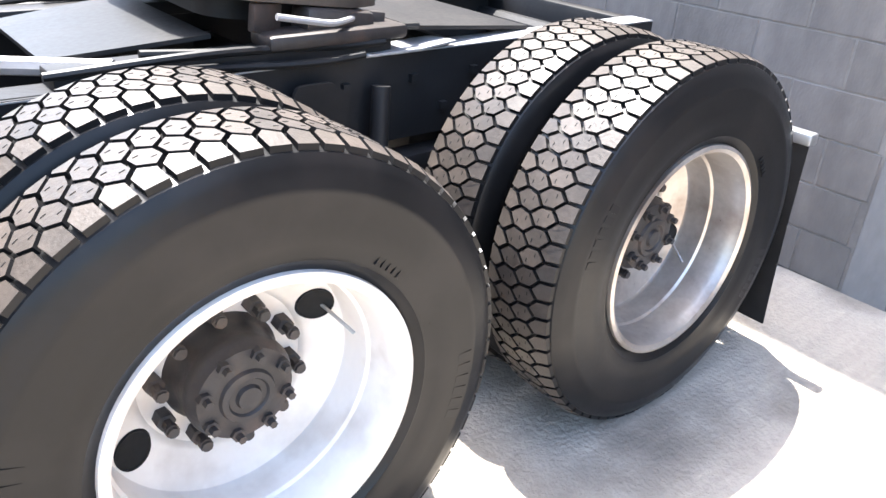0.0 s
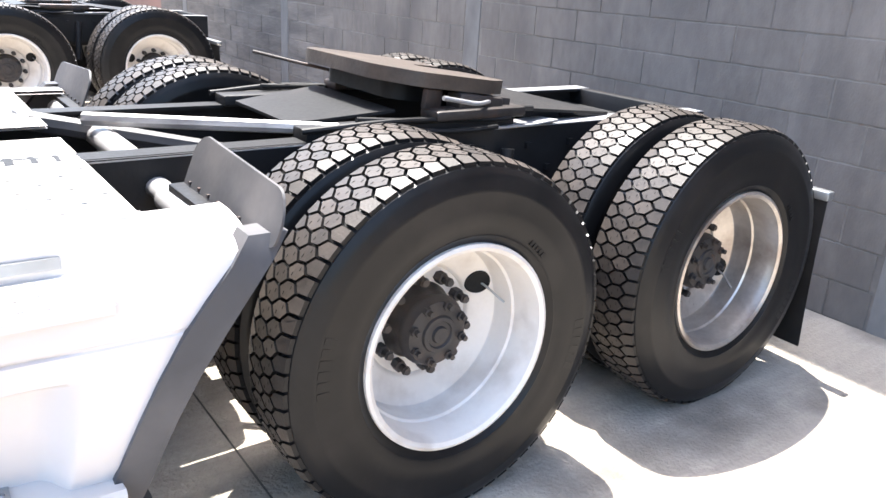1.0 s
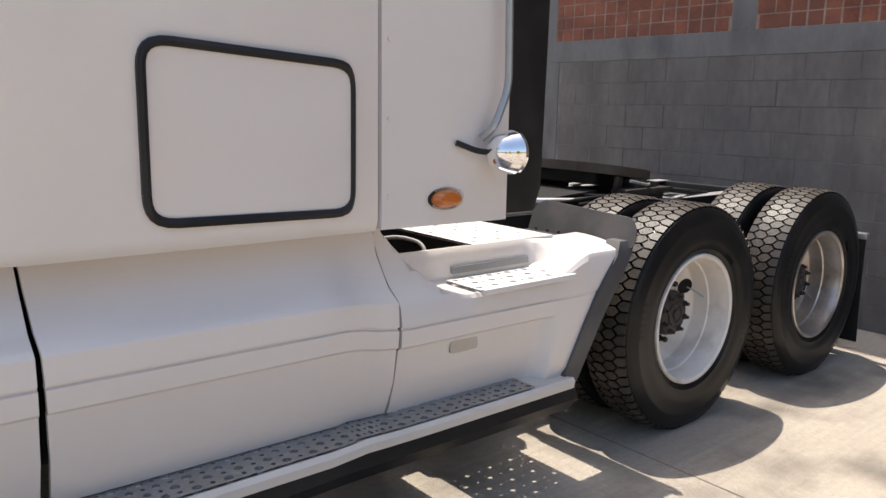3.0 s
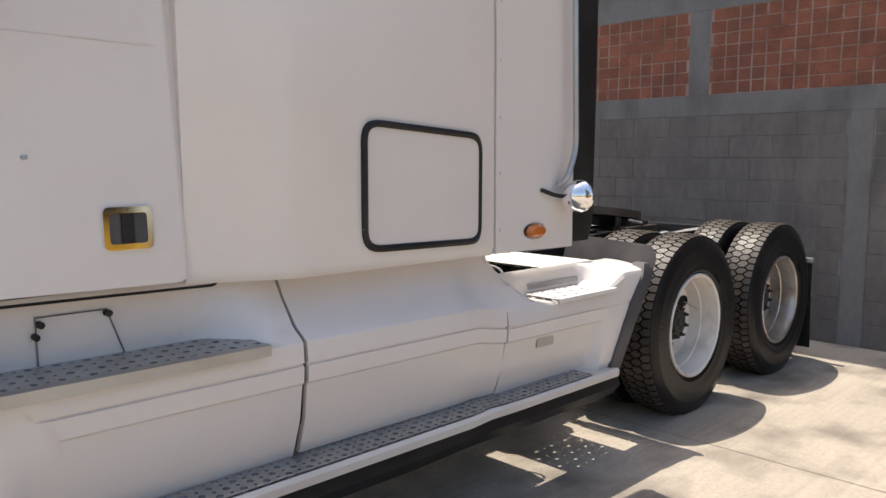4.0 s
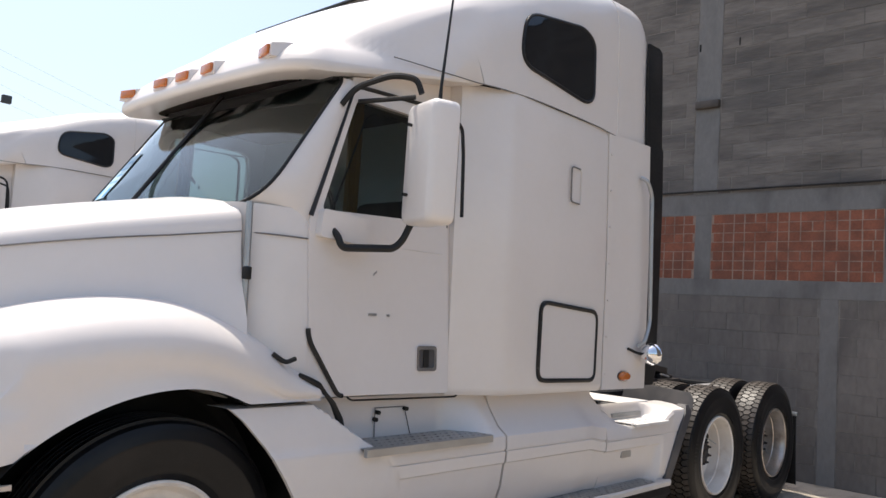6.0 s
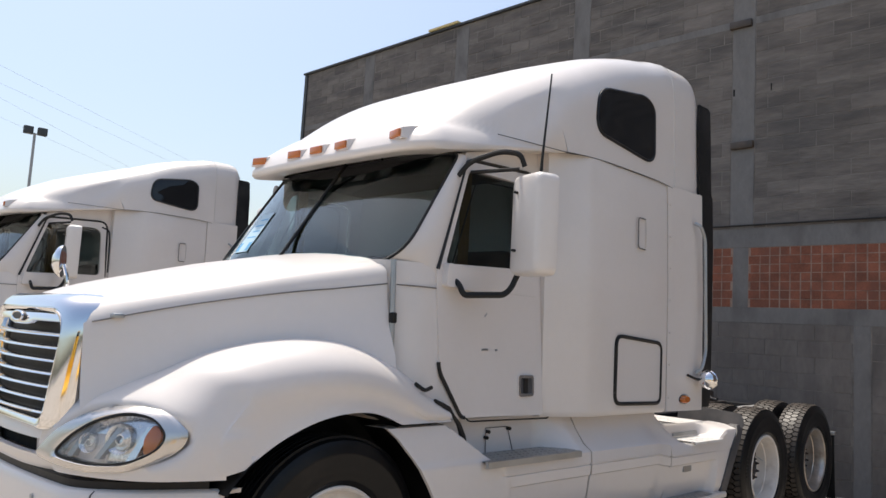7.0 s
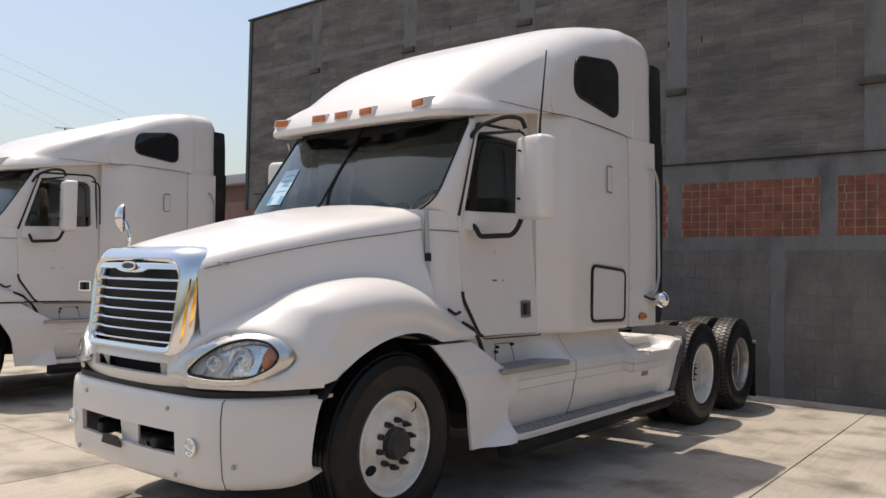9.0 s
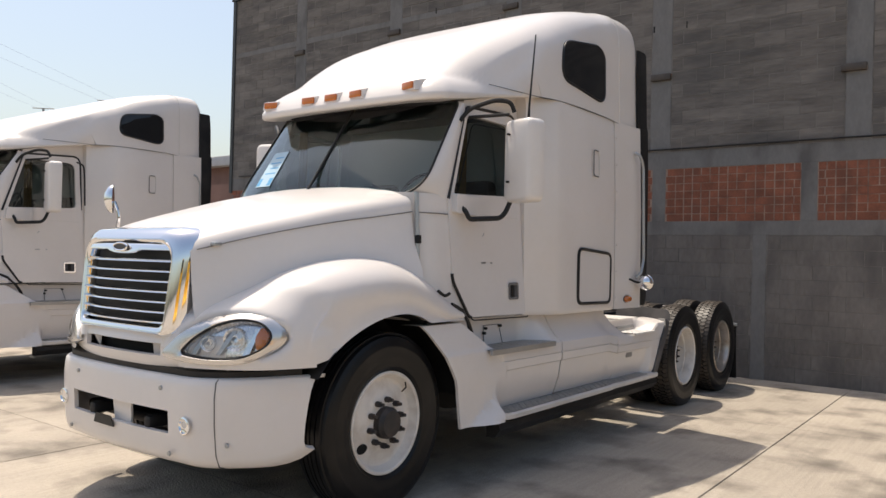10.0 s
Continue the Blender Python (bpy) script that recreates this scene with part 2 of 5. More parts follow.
def slab(outline, holes, place, thick, bm=None):
    """A plate with openings. outline and holes: closed 2D lines; place(u, v, d) gives the point at depth d."""
    bm = bm or bmesh.new()
    loops = []
    for d in (0.0, thick):
        edges, made = [], []
        for line in [outline, *holes]:
            vs = [bm.verts.new(place(u, v, d)) for u, v in line]
            made.append(vs)
            edges += [bm.edges.new((vs[i - 1], vs[i])) for i in range(len(vs))]
        bmesh.ops.triangle_fill(bm, edges=edges, use_beauty=True)
        loops.append(made)
    for a, b in zip(*loops):
        for i in range(len(a)):
            bm.faces.new((a[i - 1], a[i], b[i], b[i - 1]))
    return bm


def curve_at(table, x):
    """Smooth value from (x, value) pairs in rising order of x."""
    if x <= table[0][0]:
        return table[0][1]
    for i in range(len(table) - 1):
        (x0, v0), (x1, v1) = table[i], table[i + 1]
        if x <= x1:
            m0 = (v1 - table[i - 1][1]) / (x1 - table[i - 1][0]) if i else (v1 - v0) / (x1 - x0)
            m1 = (table[i + 2][1] - v0) / (table[i + 2][0] - x0) if i + 2 < len(table) else (v1 - v0) / (x1 - x0)
            t, h = (x - x0) / (x1 - x0), x1 - x0
            return (2 * t ** 3 - 3 * t * t + 1) * v0 + (t ** 3 - 2 * t * t + t) * h * m0 + (3 * t * t - 2 * t ** 3) * v1 + (t ** 3 - t * t) * h * m1
    return table[-1][1]


def linear(table, x):
    """Straight-line value from (x, value) pairs in rising order of x."""
    for (x0, v0), (x1, v1) in zip(table, table[1:]):
        if x <= x1:
            return v0 + (v1 - v0) * (x - x0) / (x1 - x0)
    return table[-1][1]


def span(a, b, n):
    return [a + (b - a) * k / n for k in range(n + 1)]


def mirrored(bm):
    """Add the other side of a half body (y to -y)."""
    geom = bmesh.ops.duplicate(bm, geom=bm.verts[:] + bm.edges[:] + bm.faces[:])["geom"]
    for v in geom:
        if isinstance(v, bmesh.types.BMVert):
            v.co.y = -v.co.y
    bmesh.ops.remove_doubles(bm, verts=bm.verts, dist=1e-4)
    return bm


# ---- ground ----
WALL_X = 2.56
END_Y = 10.16


def ground_sheet():
    xs = [-400, -60, -20, -9, -5, -2, 0, 2.56, 20, 400]
    ys = [-400, -60, -20, -8, -4, 0, 4, 10, 20, 60, 400]
    return loft([[(x, y, -0.012) for y in ys] for x in xs])


ground = tagged(part("ground", ground_sheet(), JOINT), "yard ground of pale worn concrete slabs with dark joints", "ground", kind="structure")


def slab_piece(x0, x1, y0, y1):
    """One concrete slab with chamfered long edges, a joint's half width inside its bounds."""
    g = 0.0035
    return loft([[(x, y0 + g, -0.011), (x, y0 + g + 0.004, 0.0), (x, y1 - g - 0.004, 0.0), (x, y1 - g, -0.011)] for x in (x0 + g, x1 - g)])


SLAB_X = [-60, -38, -22, -14, -9.6, -5.08, -0.45, WALL_X]
SLAB_Y = [-60, -40, -25, -16, -11.0, -6.7, -2.48, 1.75, 5.9, 10.1, 14.3, 24, 40, 60]
for ix in range(len(SLAB_X) - 1):
    for iy in range(len(SLAB_Y) - 1):
        part("slab", slab_piece(SLAB_X[ix], SLAB_X[ix + 1], SLAB_Y[iy], SLAB_Y[iy + 1]), CONCRETE, ground, smooth=0)

# ---- wall ----
wall = tagged(part("wall_back", box(WALL_X + 0.0012, WALL_X + 0.20, -14, END_Y, -0.3, 7.255), MORTAR, smooth=0), "tall grey concrete block wall with a band of red brick", "wall", kind="structure")
part("bond_beam", box(WALL_X - 0.004, WALL_X + 0.1, -14, END_Y, 1.975, 2.17, 0.004), BEAM, wall, smooth=0)
part("upper_beam", box(WALL_X - 0.004, WALL_X + 0.1, -14, END_Y, 2.945, 3.20, 0.004), BEAM, wall, smooth=0)
PILLARS = [0.125 - 2.06 * k for k in range(-4, 7)]
for y in PILLARS:
    part("short_pillar", box(WALL_X - 0.003, WALL_X + 0.1, y - 0.10, y + 0.10, 2.17, 2.945, 0.003), BEAM, wall, smooth=0)
for y in PILLARS[1:]:
    part("mortar_bed", box(WALL_X + 0.0004, WALL_X + 0.05, y + 0.10, y + 1.96, 2.17, 2.945), BED, wall)
LOW_PILASTERS = [-1.32 - 3.44 * k for k in range(-3, 4)]
for y in LOW_PILASTERS:
    part("pilaster", box(WALL_X - 0.006, WALL_X + 0.1, y - 0.09, y + 0.09, -0.3, 1.975, 0.003), BEAM, wall, smooth=0)
HIGH_PILASTERS = [0.12 + 2.62 * k for k in range(-4, 4)]
for y in HIGH_PILASTERS:
    part("column", box(WALL_X - 0.006, WALL_X + 0.1, y - 0.15, y + 0.15, 3.20, 7.22, 0.003), BEAM, wall, smooth=0)
part("mid_beam", box(WALL_X - 0.003, WALL_X + 0.1, -14, END_Y, 5.95, 6.05, 0.003), BEAM, wall, smooth=0)
part("conduit", rod([(WALL_X - 0.03, -14, 3.21), (WALL_X - 0.03, -2, 3.24), (WALL_X - 0.03, 4, 3.22), (WALL_X - 0.03, 9.9, 3.25)], 0.012), BLACK, wall, "thin black cable")
part("roof_edge", box(WALL_X - 0.05, WALL_X + 0.5, -14, END_Y + 0.13, 7.262, 7.30), SHEET, wall, "dark corrugated roof edge")
part("skylight_sheet", box(WALL_X - 0.08, WALL_X + 0.5, 5.45, 6.21, 7.305, 7.345), YELLOW_SHEET, wall, "yellow translucent roof sheet")
part("corner_trim", box(WALL_X - 0.03, WALL_X + 0.2, END_Y, END_Y + 0.09, 2.9, 7.255), SHEET, wall)


def block_mesh(w, h, mat, depth=0.03, bevel=0.002):
    """One masonry piece facing -x, its middle at the origin."""
    bm = bmesh.new()
    b = bevel
    rows = [[(depth, -w / 2, -h / 2), (depth, w / 2, -h / 2), (depth, w / 2, h / 2), (depth, -w / 2, h / 2)],
            [(b, -w / 2, -h / 2), (b, w / 2, -h / 2), (b, w / 2, h / 2), (b, -w / 2, h / 2)],
            [(0, -w / 2 + b, -h / 2 + b), (0, w / 2 - b, -h / 2 + b), (0, w / 2 - b, h / 2 - b), (0, -w / 2 + b, h / 2 - b)]]
    loft(rows, close=True, bm=bm)
    bm.verts.ensure_lookup_table()
    bm.faces.new(bm.verts[-4:])
    bmesh.ops.recalc_face_normals(bm, faces=bm.faces)
    me = bpy.data.meshes.new("masonry")
    bm.to_mesh(me)
    bm.free()
    me.materials.append(mat)
    return me


def courses(y0, y1, z0, z1, length, height, joint, blocked, rng):
    """Places (y, z, width) of a running bond; pieces are cut where a blocked strip stands."""
    out = []
    rows = int((z1 - z0) / height + 0.3)
    for r in range(rows):
        z = z0 + (r + 0.5) * (z1 - z0) / rows
        y = y0 - (length / 2 if r % 2 else 0)
        while y < y1:
            a, b = max(y, y0), min(y + length, y1)
            bits = [(a, b)]
            for p, q in blocked:
                bits = [c for u, v in bits for c in (((u, min(v, p)), (max(u, q), v)) if u < q and v > p else ((u, v),))]
            out += [((u + v) / 2, z, v - u - joint) for u, v in bits if v - u > 0.04]
            y += length
    return out


def lay(places, height, mat, far_mat, name, label, near, rng, far_name):
    """The nearest pieces as parts, the rest as one joined part."""
    cache = {}
    places = sorted(places, key=lambda p: (p[0] - near[0]) ** 2 + (p[1] - near[1]) ** 2)
    for y, z, w in places[:300]:
        key = round(w, 2)
        if key not in cache:
            cache[key] = block_mesh(key, height, mat)
        ob = new(name, cache[key])
        ob.location = (WALL_X + rng.uniform(-0.004, -0.0005), y, z)
        ob.parent = wall
    verts, faces = [], []
    for y, z, w in places[300:]:
        d, b, h, i = WALL_X + rng.uniform(-0.007, 0.001), 0.005, height, len(verts)
        for dx, e in ((0.03, 0), (b, 0), (0, b)):
            verts += [(d + dx, y - w / 2 + e, z - h / 2 + e), (d + dx, y + w / 2 - e, z - h / 2 + e), (d + dx, y + w / 2 - e, z + h / 2 - e), (d + dx, y - w / 2 + e, z + h / 2 - e)]
        for a, c in ((0, 4), (4, 8)):
            faces += [(i + a + (k + 1) % 4, i + a + k, i + c + k, i + c + (k + 1) % 4) for k in range(4)]
        faces.append((i + 11, i + 10, i + 9, i + 8))
    if faces:
        me = bpy.data.meshes.new(far_name)
        me.from_pydata(verts, [], faces)
        me.materials.append(far_mat)
        ob = new(far_name, me)
        ob.parent = wall
        tagged(ob, label, kind="stuff")


# ---- the tractor ----
HUB_Z, TYRE_R, RIM_R = 0.545, 0.560, 0.318
DRIVE_X, STEER_X = (0.0, 1.290), -4.835


def tyre_mesh(lugs):
    """A truck tyre about the y axis, its outer wall at y = 0 and its inner wall at y = 0.27."""
    w, r = 0.27, TYRE_R
    crown = r - 0.014
    prof = [(RIM_R - 0.02, 0.045), (RIM_R - 0.004, 0.030), (RIM_R + 0.015, 0.020), (RIM_R + 0.028, 0.010), (RIM_R + 0.034, 0.011), (RIM_R + 0.06, 0.004), (RIM_R + 0.10, 0.0), (RIM_R + 0.150, 0.002), (RIM_R + 0.157, 0.0005), (RIM_R + 0.165, 0.003), (RIM_R + 0.19, 0.008), (r - 0.036, 0.014), (r - 0.024, 0.021), (crown - 0.006, 0.030), (crown, 0.044)]
    prof += [(rr, w - y) for rr, y in prof[::-1]]
    bm = spin(prof, n=96)
    for f in bm.faces:
        f.material_index = 0
    circ = 2 * math.pi * r

    def lug(points, a, top=0.014, inset=0.075):
        base, tip = [], []
        my = sum(p[1] for p in points) / len(points)
        ms = sum(p[0] for p in points) / len(points)
        for s, y in points:
            edge = max(0.0, 0.060 - min(y, w - y)) ** 2 * 8.0
            for lst, rad, k in ((base, crown - 0.010 - edge, 1.0), (tip, crown + top - edge, 1.0 - inset)):
                yy = my + (y - my) * k
                an = a + (ms + (s - ms) * k + 0.13 * abs(yy - w / 2)) / r
                lst.append((rad * math.sin(an), yy, rad * math.cos(an)))
        vb, vt = [bm.verts.new(p) for p in base], [bm.verts.new(p) for p in tip]
        m = len(vb)
        for i in range(m):
            bm.faces.new((vb[i - 1], vb[i], vt[i], vt[i - 1])).material_index = 0
        bm.faces.new(vt).material_index = 2 if inset == 0.0 else 1

    if lugs:
        n = 68
        p = circ / n
        q = p / 2
        for k in range(n):
            a = 2 * math.pi * k / n
            h = a + math.pi / n
            for y, an in ((0.104, a), (0.166, h)):
                lug([(-q + 0.003, y - 0.017), (0.0, y - 0.0405), (q - 0.003, y - 0.017), (q - 0.003, y + 0.017), (0.0, y + 0.0405), (-q + 0.003, y + 0.017)], an)
                for e in (-1, 1):
                    sx, sy = e * q * 0.35, y - e * 0.012
                    lug([(sx - 0.005, sy - 0.001), (sx + 0.005, sy - 0.001), (sx + 0.005, sy + 0.001), (sx - 0.005, sy + 0.001)], an, 0.0147, 0.0)
            for ye, ym, an, d in ((0.024, 0.081, h, 1), (0.246, 0.189, a, -1)):
                lug([(-q + 0.004, ye), (q - 0.004, ye), (q - 0.003, ym - 0.024 * d), (0.0, ym), (-q + 0.003, ym - 0.024 * d)], an)
    else:
        bands = [0.040, 0.080, 0.120, 0.150, 0.190, 0.230]
        for y0, y1 in zip(bands, bands[1:]):
            b2 = spin([(crown - 0.002, y0 + 0.004), (crown + 0.012, y0 + 0.006), (crown + 0.012, y1 - 0.006), (crown - 0.002, y1 - 0.004)], n=96)
            me = bpy.data.meshes.new("band")
            b2.to_mesh(me)
            b2.free()
            old = len(bm.faces)
            bm.from_mesh(me)
            bpy.data.meshes.remove(me)
            bm.faces.ensure_lookup_table()
            for f in bm.faces[old:]:
                f.material_index = 0
    for v in bm.verts:
        if v.co.z < -HUB_Z + 0.001:
            v.co.z = -HUB_Z + 0.001
    return bm


def add_bolts(name, places, y0, y1, size, mat, parent, sides=6, tip=0.6, key=None):
    """Alike bolts along y, each an object on one mesh; places are (x, z) about the parent's axis."""
    key = (name, y0, y1, size)
    if key not in BOLTS:
        rows = [[(rr * math.cos(2 * math.pi * i / sides), y, rr * math.sin(2 * math.pi * i / sides)) for i in range(sides)]
                for rr, y in ((size, y0), (size, y0 + (y1 - y0) * 0.55), (size * tip, y0 + (y1 - y0) * 0.58), (size * tip, y1))]
        ob = part(name, loft(rows, close=True, cap=True), mat)
        BOLTS[key] = ob.data
        bpy.data.objects.remove(ob)
    for x, z in places:
        ob = new(name, BOLTS[key])
        ob.location = (x, 0, z)
        ob.parent = parent


BOLTS = {}


def circle(n, radius, start=0.0):
    return [(radius * math.sin(start + 2 * math.pi * k / n), radius * math.cos(start + 2 * math.pi * k / n)) for k in range(n)]


def hole_patch(profile, angle, radius, size):
    """A black round patch laid along the disc's profile, for the shade in an opening."""
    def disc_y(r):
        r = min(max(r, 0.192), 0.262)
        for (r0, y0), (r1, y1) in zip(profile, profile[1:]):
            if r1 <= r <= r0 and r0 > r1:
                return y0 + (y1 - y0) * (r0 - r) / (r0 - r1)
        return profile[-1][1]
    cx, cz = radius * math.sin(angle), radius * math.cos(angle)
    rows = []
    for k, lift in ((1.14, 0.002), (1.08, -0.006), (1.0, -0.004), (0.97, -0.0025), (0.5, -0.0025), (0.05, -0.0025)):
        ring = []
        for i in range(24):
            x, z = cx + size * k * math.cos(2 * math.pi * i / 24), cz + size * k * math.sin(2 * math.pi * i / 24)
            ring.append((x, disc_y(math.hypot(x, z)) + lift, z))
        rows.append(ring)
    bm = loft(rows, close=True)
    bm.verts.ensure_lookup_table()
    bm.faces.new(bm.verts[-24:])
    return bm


TYRES = {}
MARKS = {}


def add_wheel(truck, kind, x, y, side, rim_mat, turn=0.3):
    """A wheel whose outer wall lies at y; side -1 faces -y, +1 faces +y."""
    rot = pose(x, y, HUB_Z, 0, 0, 0 if side < 0 else 180)
    wheel = new("wheel")
    wheel.parent = truck
    wheel.matrix_basis = rot
    wheel.empty_display_size = 0.1
    lug = kind != "steer"
    if lug not in TYRES:
        ob = part("tyre", tyre_mesh(lug), [RUBBER, TREAD, VOID], None)
        TYRES[lug] = ob.data
        bpy.data.objects.remove(ob)
    ob = new("tyre", TYRES[lug])
    ob.parent = wheel
    ob["label"] = "black truck tyre with worn dusty hexagonal tread blocks" if lug else "black ribbed steering tyre"
    if kind == "inner":
        return wheel
    if kind == "drive":
        for a0, n, r0, w0, h0 in ((0.55, 5, 0.368, 0.011, 0.020), (1.5, 6, 0.452, 0.020, 0.036), (4.6, 6, 0.452, 0.020, 0.036)):
            for k in range(n):
                if (n, h0) not in MARKS:
                    ob = part("sidewall_mark", box(-w0 / 2, w0 / 2, -0.0002, 0.006, -h0 / 2, h0 / 2), RUBBER)
                    MARKS[(n, h0)] = ob.data
                    bpy.data.objects.remove(ob)
                a = a0 + turn * 0.3 + k * (w0 * 1.5) / r0
                ob = new("sidewall_mark", MARKS[(n, h0)])
                ob.parent = wheel
                ob.matrix_basis = Matrix.Translation((r0 * math.sin(a), 0.0004 if r0 > 0.4 else 0.0045, r0 * math.cos(a))) @ Matrix.Rotation(a, 4, "Y")
    R = RIM_R
    if kind == "drive":
        prof = [(R - 0.012, 0.05), (R + 0.004, 0.030), (R + 0.002, 0.016), (R - 0.008, 0.012), (R - 0.020, 0.020), (R - 0.024, 0.040), (R - 0.030, 0.060), (R - 0.033, 0.115), (R - 0.034, 0.122), (R - 0.041, 0.128), (R - 0.042, 0.134), (R - 0.042, 0.196), (0.271, 0.207), (0.262, 0.212), (0.192, 0.238), (0.185, 0.242), (0.178, 0.251), (0.135, 0.254), (0.0, 0.255)]
        part("rim", spin(prof, n=72), rim_mat, wheel, "deep dished rim")
        hub = part("hub", spin([(0.128, 0.256), (0.121, 0.244), (0.116, 0.236), (0.112, 0.190), (0.114, 0.186), (0.114, 0.168), (0.110, 0.160), (0.104, 0.150), (0.102, 0.142), (0.086, 0.138), (0.060, 0.136), (0.056, 0.128), (0.044, 0.126), (0.040, 0.132), (0.028, 0.131), (0.024, 0.122), (0.010, 0.120), (0.0, 0.124)], n=40), HUB, wheel, "greasy dark axle hub")
        add_bolts("hub_bolt", circle(8, 0.090, turn), 0.150, 0.112, 0.015, HUB, hub)
        add_bolts("wheel_nut", circle(10, 0.150, turn + 0.2), 0.254, 0.196, 0.020, HUB, hub)
        add_bolts("stud_tip", circle(10, 0.150, turn + 0.2), 0.200, 0.184, 0.015, HUB, hub, sides=8, tip=0.8)
        for k in range(2):
            part("hand_hole", hole_patch(prof, 0.83 + turn + k * math.pi, 0.228, 0.036), VOID, wheel, "hand hole painted on as a black patch")
        a = 0.83 + turn
        part("valve_stem", rod([(0.236 * math.sin(a), 0.25, 0.236 * math.cos(a)), (0.243 * math.sin(a + 0.1), 0.19, 0.243 * math.cos(a + 0.1)), (0.258 * math.sin(a + 0.25), 0.14, 0.258 * math.cos(a + 0.25))], 0.004), STEEL, wheel)
    else:
        prof = [(R - 0.012, 0.06), (R + 0.004, 0.034), (R + 0.002, 0.020), (R - 0.008, 0.016), (R - 0.020, 0.022), (R - 0.028, 0.05), (R - 0.045, 0.075), (R - 0.062, 0.080), (0.25, 0.078), (0.22, 0.068), (0.18, 0.050), (0.10, 0.046), (0.0, 0.046)]
        part("rim", spin(prof, n=72), rim_mat, wheel, "white dished steering rim")
        hub = part("hub", spin([(0.100, 0.05), (0.098, 0.005), (0.085, -0.008), (0.080, -0.022), (0.03, -0.026), (0.0, -0.026)], n=36), HUB, wheel, "black hub cap")
        add_bolts("wheel_nut", circle(10, 0.142, 0.1), 0.048, -0.010, 0.019, HUB, hub)
        part("hand_hole", hole_patch(prof, -2.25, 0.225, 0.030), VOID, wheel, "hand hole painted on as a black patch")
        part("valve_stem", rod([(0.17, 0.05, 0.17), (0.15, 0.0, 0.205), (0.13, -0.01, 0.24)], 0.005), BLACK, wheel)
    return wheel


ROOF_TOP = [(-4.32, 2.66), (-4.2, 2.76), (-4.0, 2.91), (-3.7, 3.12), (-3.4, 3.28), (-3.1, 3.42), (-2.8, 3.56), (-2.5, 3.67), (-2.1, 3.80), (-1.7, 3.872), (-1.4, 3.893), (-1.26, 3.880), (-1.20, 3.845), (-1.17, 3.78)]
ROOF_HALF = [(-4.32, 0.64), (-4.1, 0.765), (-3.8, 0.90), (-3.5, 1.0), (-3.1, 1.085), (-2.75, 1.12), (-2.4, 1.132), (-1.5, 1.135), (-1.28, 1.13), (-1.17, 1.11)]
ROOF_FOOT = [(-4.32, 2.58), (-4.0, 2.66), (-3.5, 2.72), (-2.75, 2.79), (-1.17, 2.77)]
ROOF_POWER = [(-4.32, 2.4), (-3.6, 3.0), (-3.0, 4.3), (-2.4, 5.8), (-1.6, 8.5), (-1.17, 9.5)]


def roof_point(x, a):
    """A point of the roof's skin at x; a runs from 0 at the foot to pi/2 on the ridge (left side)."""
    w, t, f, p = (curve_at(c, x) for c in (ROOF_HALF, ROOF_TOP, ROOF_FOOT, ROOF_POWER))
    y = -w * max(math.cos(a), 0) ** (2 / p)
    z = f + (t - f) * math.sin(a) ** (2 / p)
    return x + 0.06 * max(0, (-3.7 - x) / 0.6) * (y / w) ** 2, y, z


BROW_END = -3.0
SCREEN = rounded([(-0.97, 1.985), (0.97, 1.985), (0.93, 2.725), (-0.93, 2.725)], [0.22, 0.22, 0.07, 0.07], 10)


def on_screen(y, z, d):
    """A point of the windscreen, d behind its outer face."""
    return (-4.59 + 0.69 * (z - 2.0) + 0.15 * abs(y / 0.97) ** 2.6 + d, y, z)


def brow_side(x):
    return 0.940 + (curve_at(ROOF_HALF, BROW_END) - 0.940) * min(max((x + 4.04) / (BROW_END + 4.04), 0), 1)


def brow_line():
    """The brow's edge on one side, from the middle of the front to the end of its flank, each with its point on the ridge."""
    line = [(-4.245 + 0.035 * (y / 0.74) ** 2, y) for y in span(0.0, 0.72, 14)]
    line += [(-4.02 - 0.19 * math.cos(a), 0.72 + 0.225 * math.sin(a)) for a in span(0.10, math.pi / 2, 12)]
    line += [(x, brow_side(x)) for x in span(-4.0, BROW_END, 18)]
    n = len(line) - 1
    return [(x, y, -3.5 + (0.5 + 0.0 * y) * (k / n) ** 2) for k, (x, y) in enumerate(line)]


def brow_foot(x):
    return curve_at([(-4.3, 2.565), (-4.0, 2.60), (-3.6, 2.665), (-3.3, 2.72), (-3.0, 2.775)], x)


def brow_z(px, py, x, y, e):
    """Height of the roof's front: the dome and the brow, blended."""
    w, t, f, p = (curve_at(c, px) for c in (ROOF_HALF, ROOF_TOP, ROOF_FOOT, ROOF_POWER))
    dome = f + (t - f) * max(1 - min(abs(py) / w, 1.0) ** p, 0.0) ** (1 / p)
    back = min(max((x + 4.0) / (BROW_END + 4.0), 0), 1)
    flank = min(max((x + 4.22) / 0.60, 0), 1)
    low = brow_foot(x) + 0.045 * (1 - back)
    fade = min(max((x + 3.55) / 0.55, 0), 1)
    rise = 0.20 + 0.05 * fade
    brow = low + rise * (1 - math.exp(-e / (0.11 - 0.055 * flank)))
    near = min(max((e - 0.02 + 0.015 * flank) / (0.20 - 0.15 * flank), 0), 1)
    near = max(near * near * (3 - 2 * near), back ** 2)
    k = 0.09 * (1 - back)
    top = max(dome, brow)
    if k > 1e-4:
        h = max(k - abs(dome - brow), 0.0) / k
        top += h * h * k * 0.25
    return brow * (1 - near) + top * near


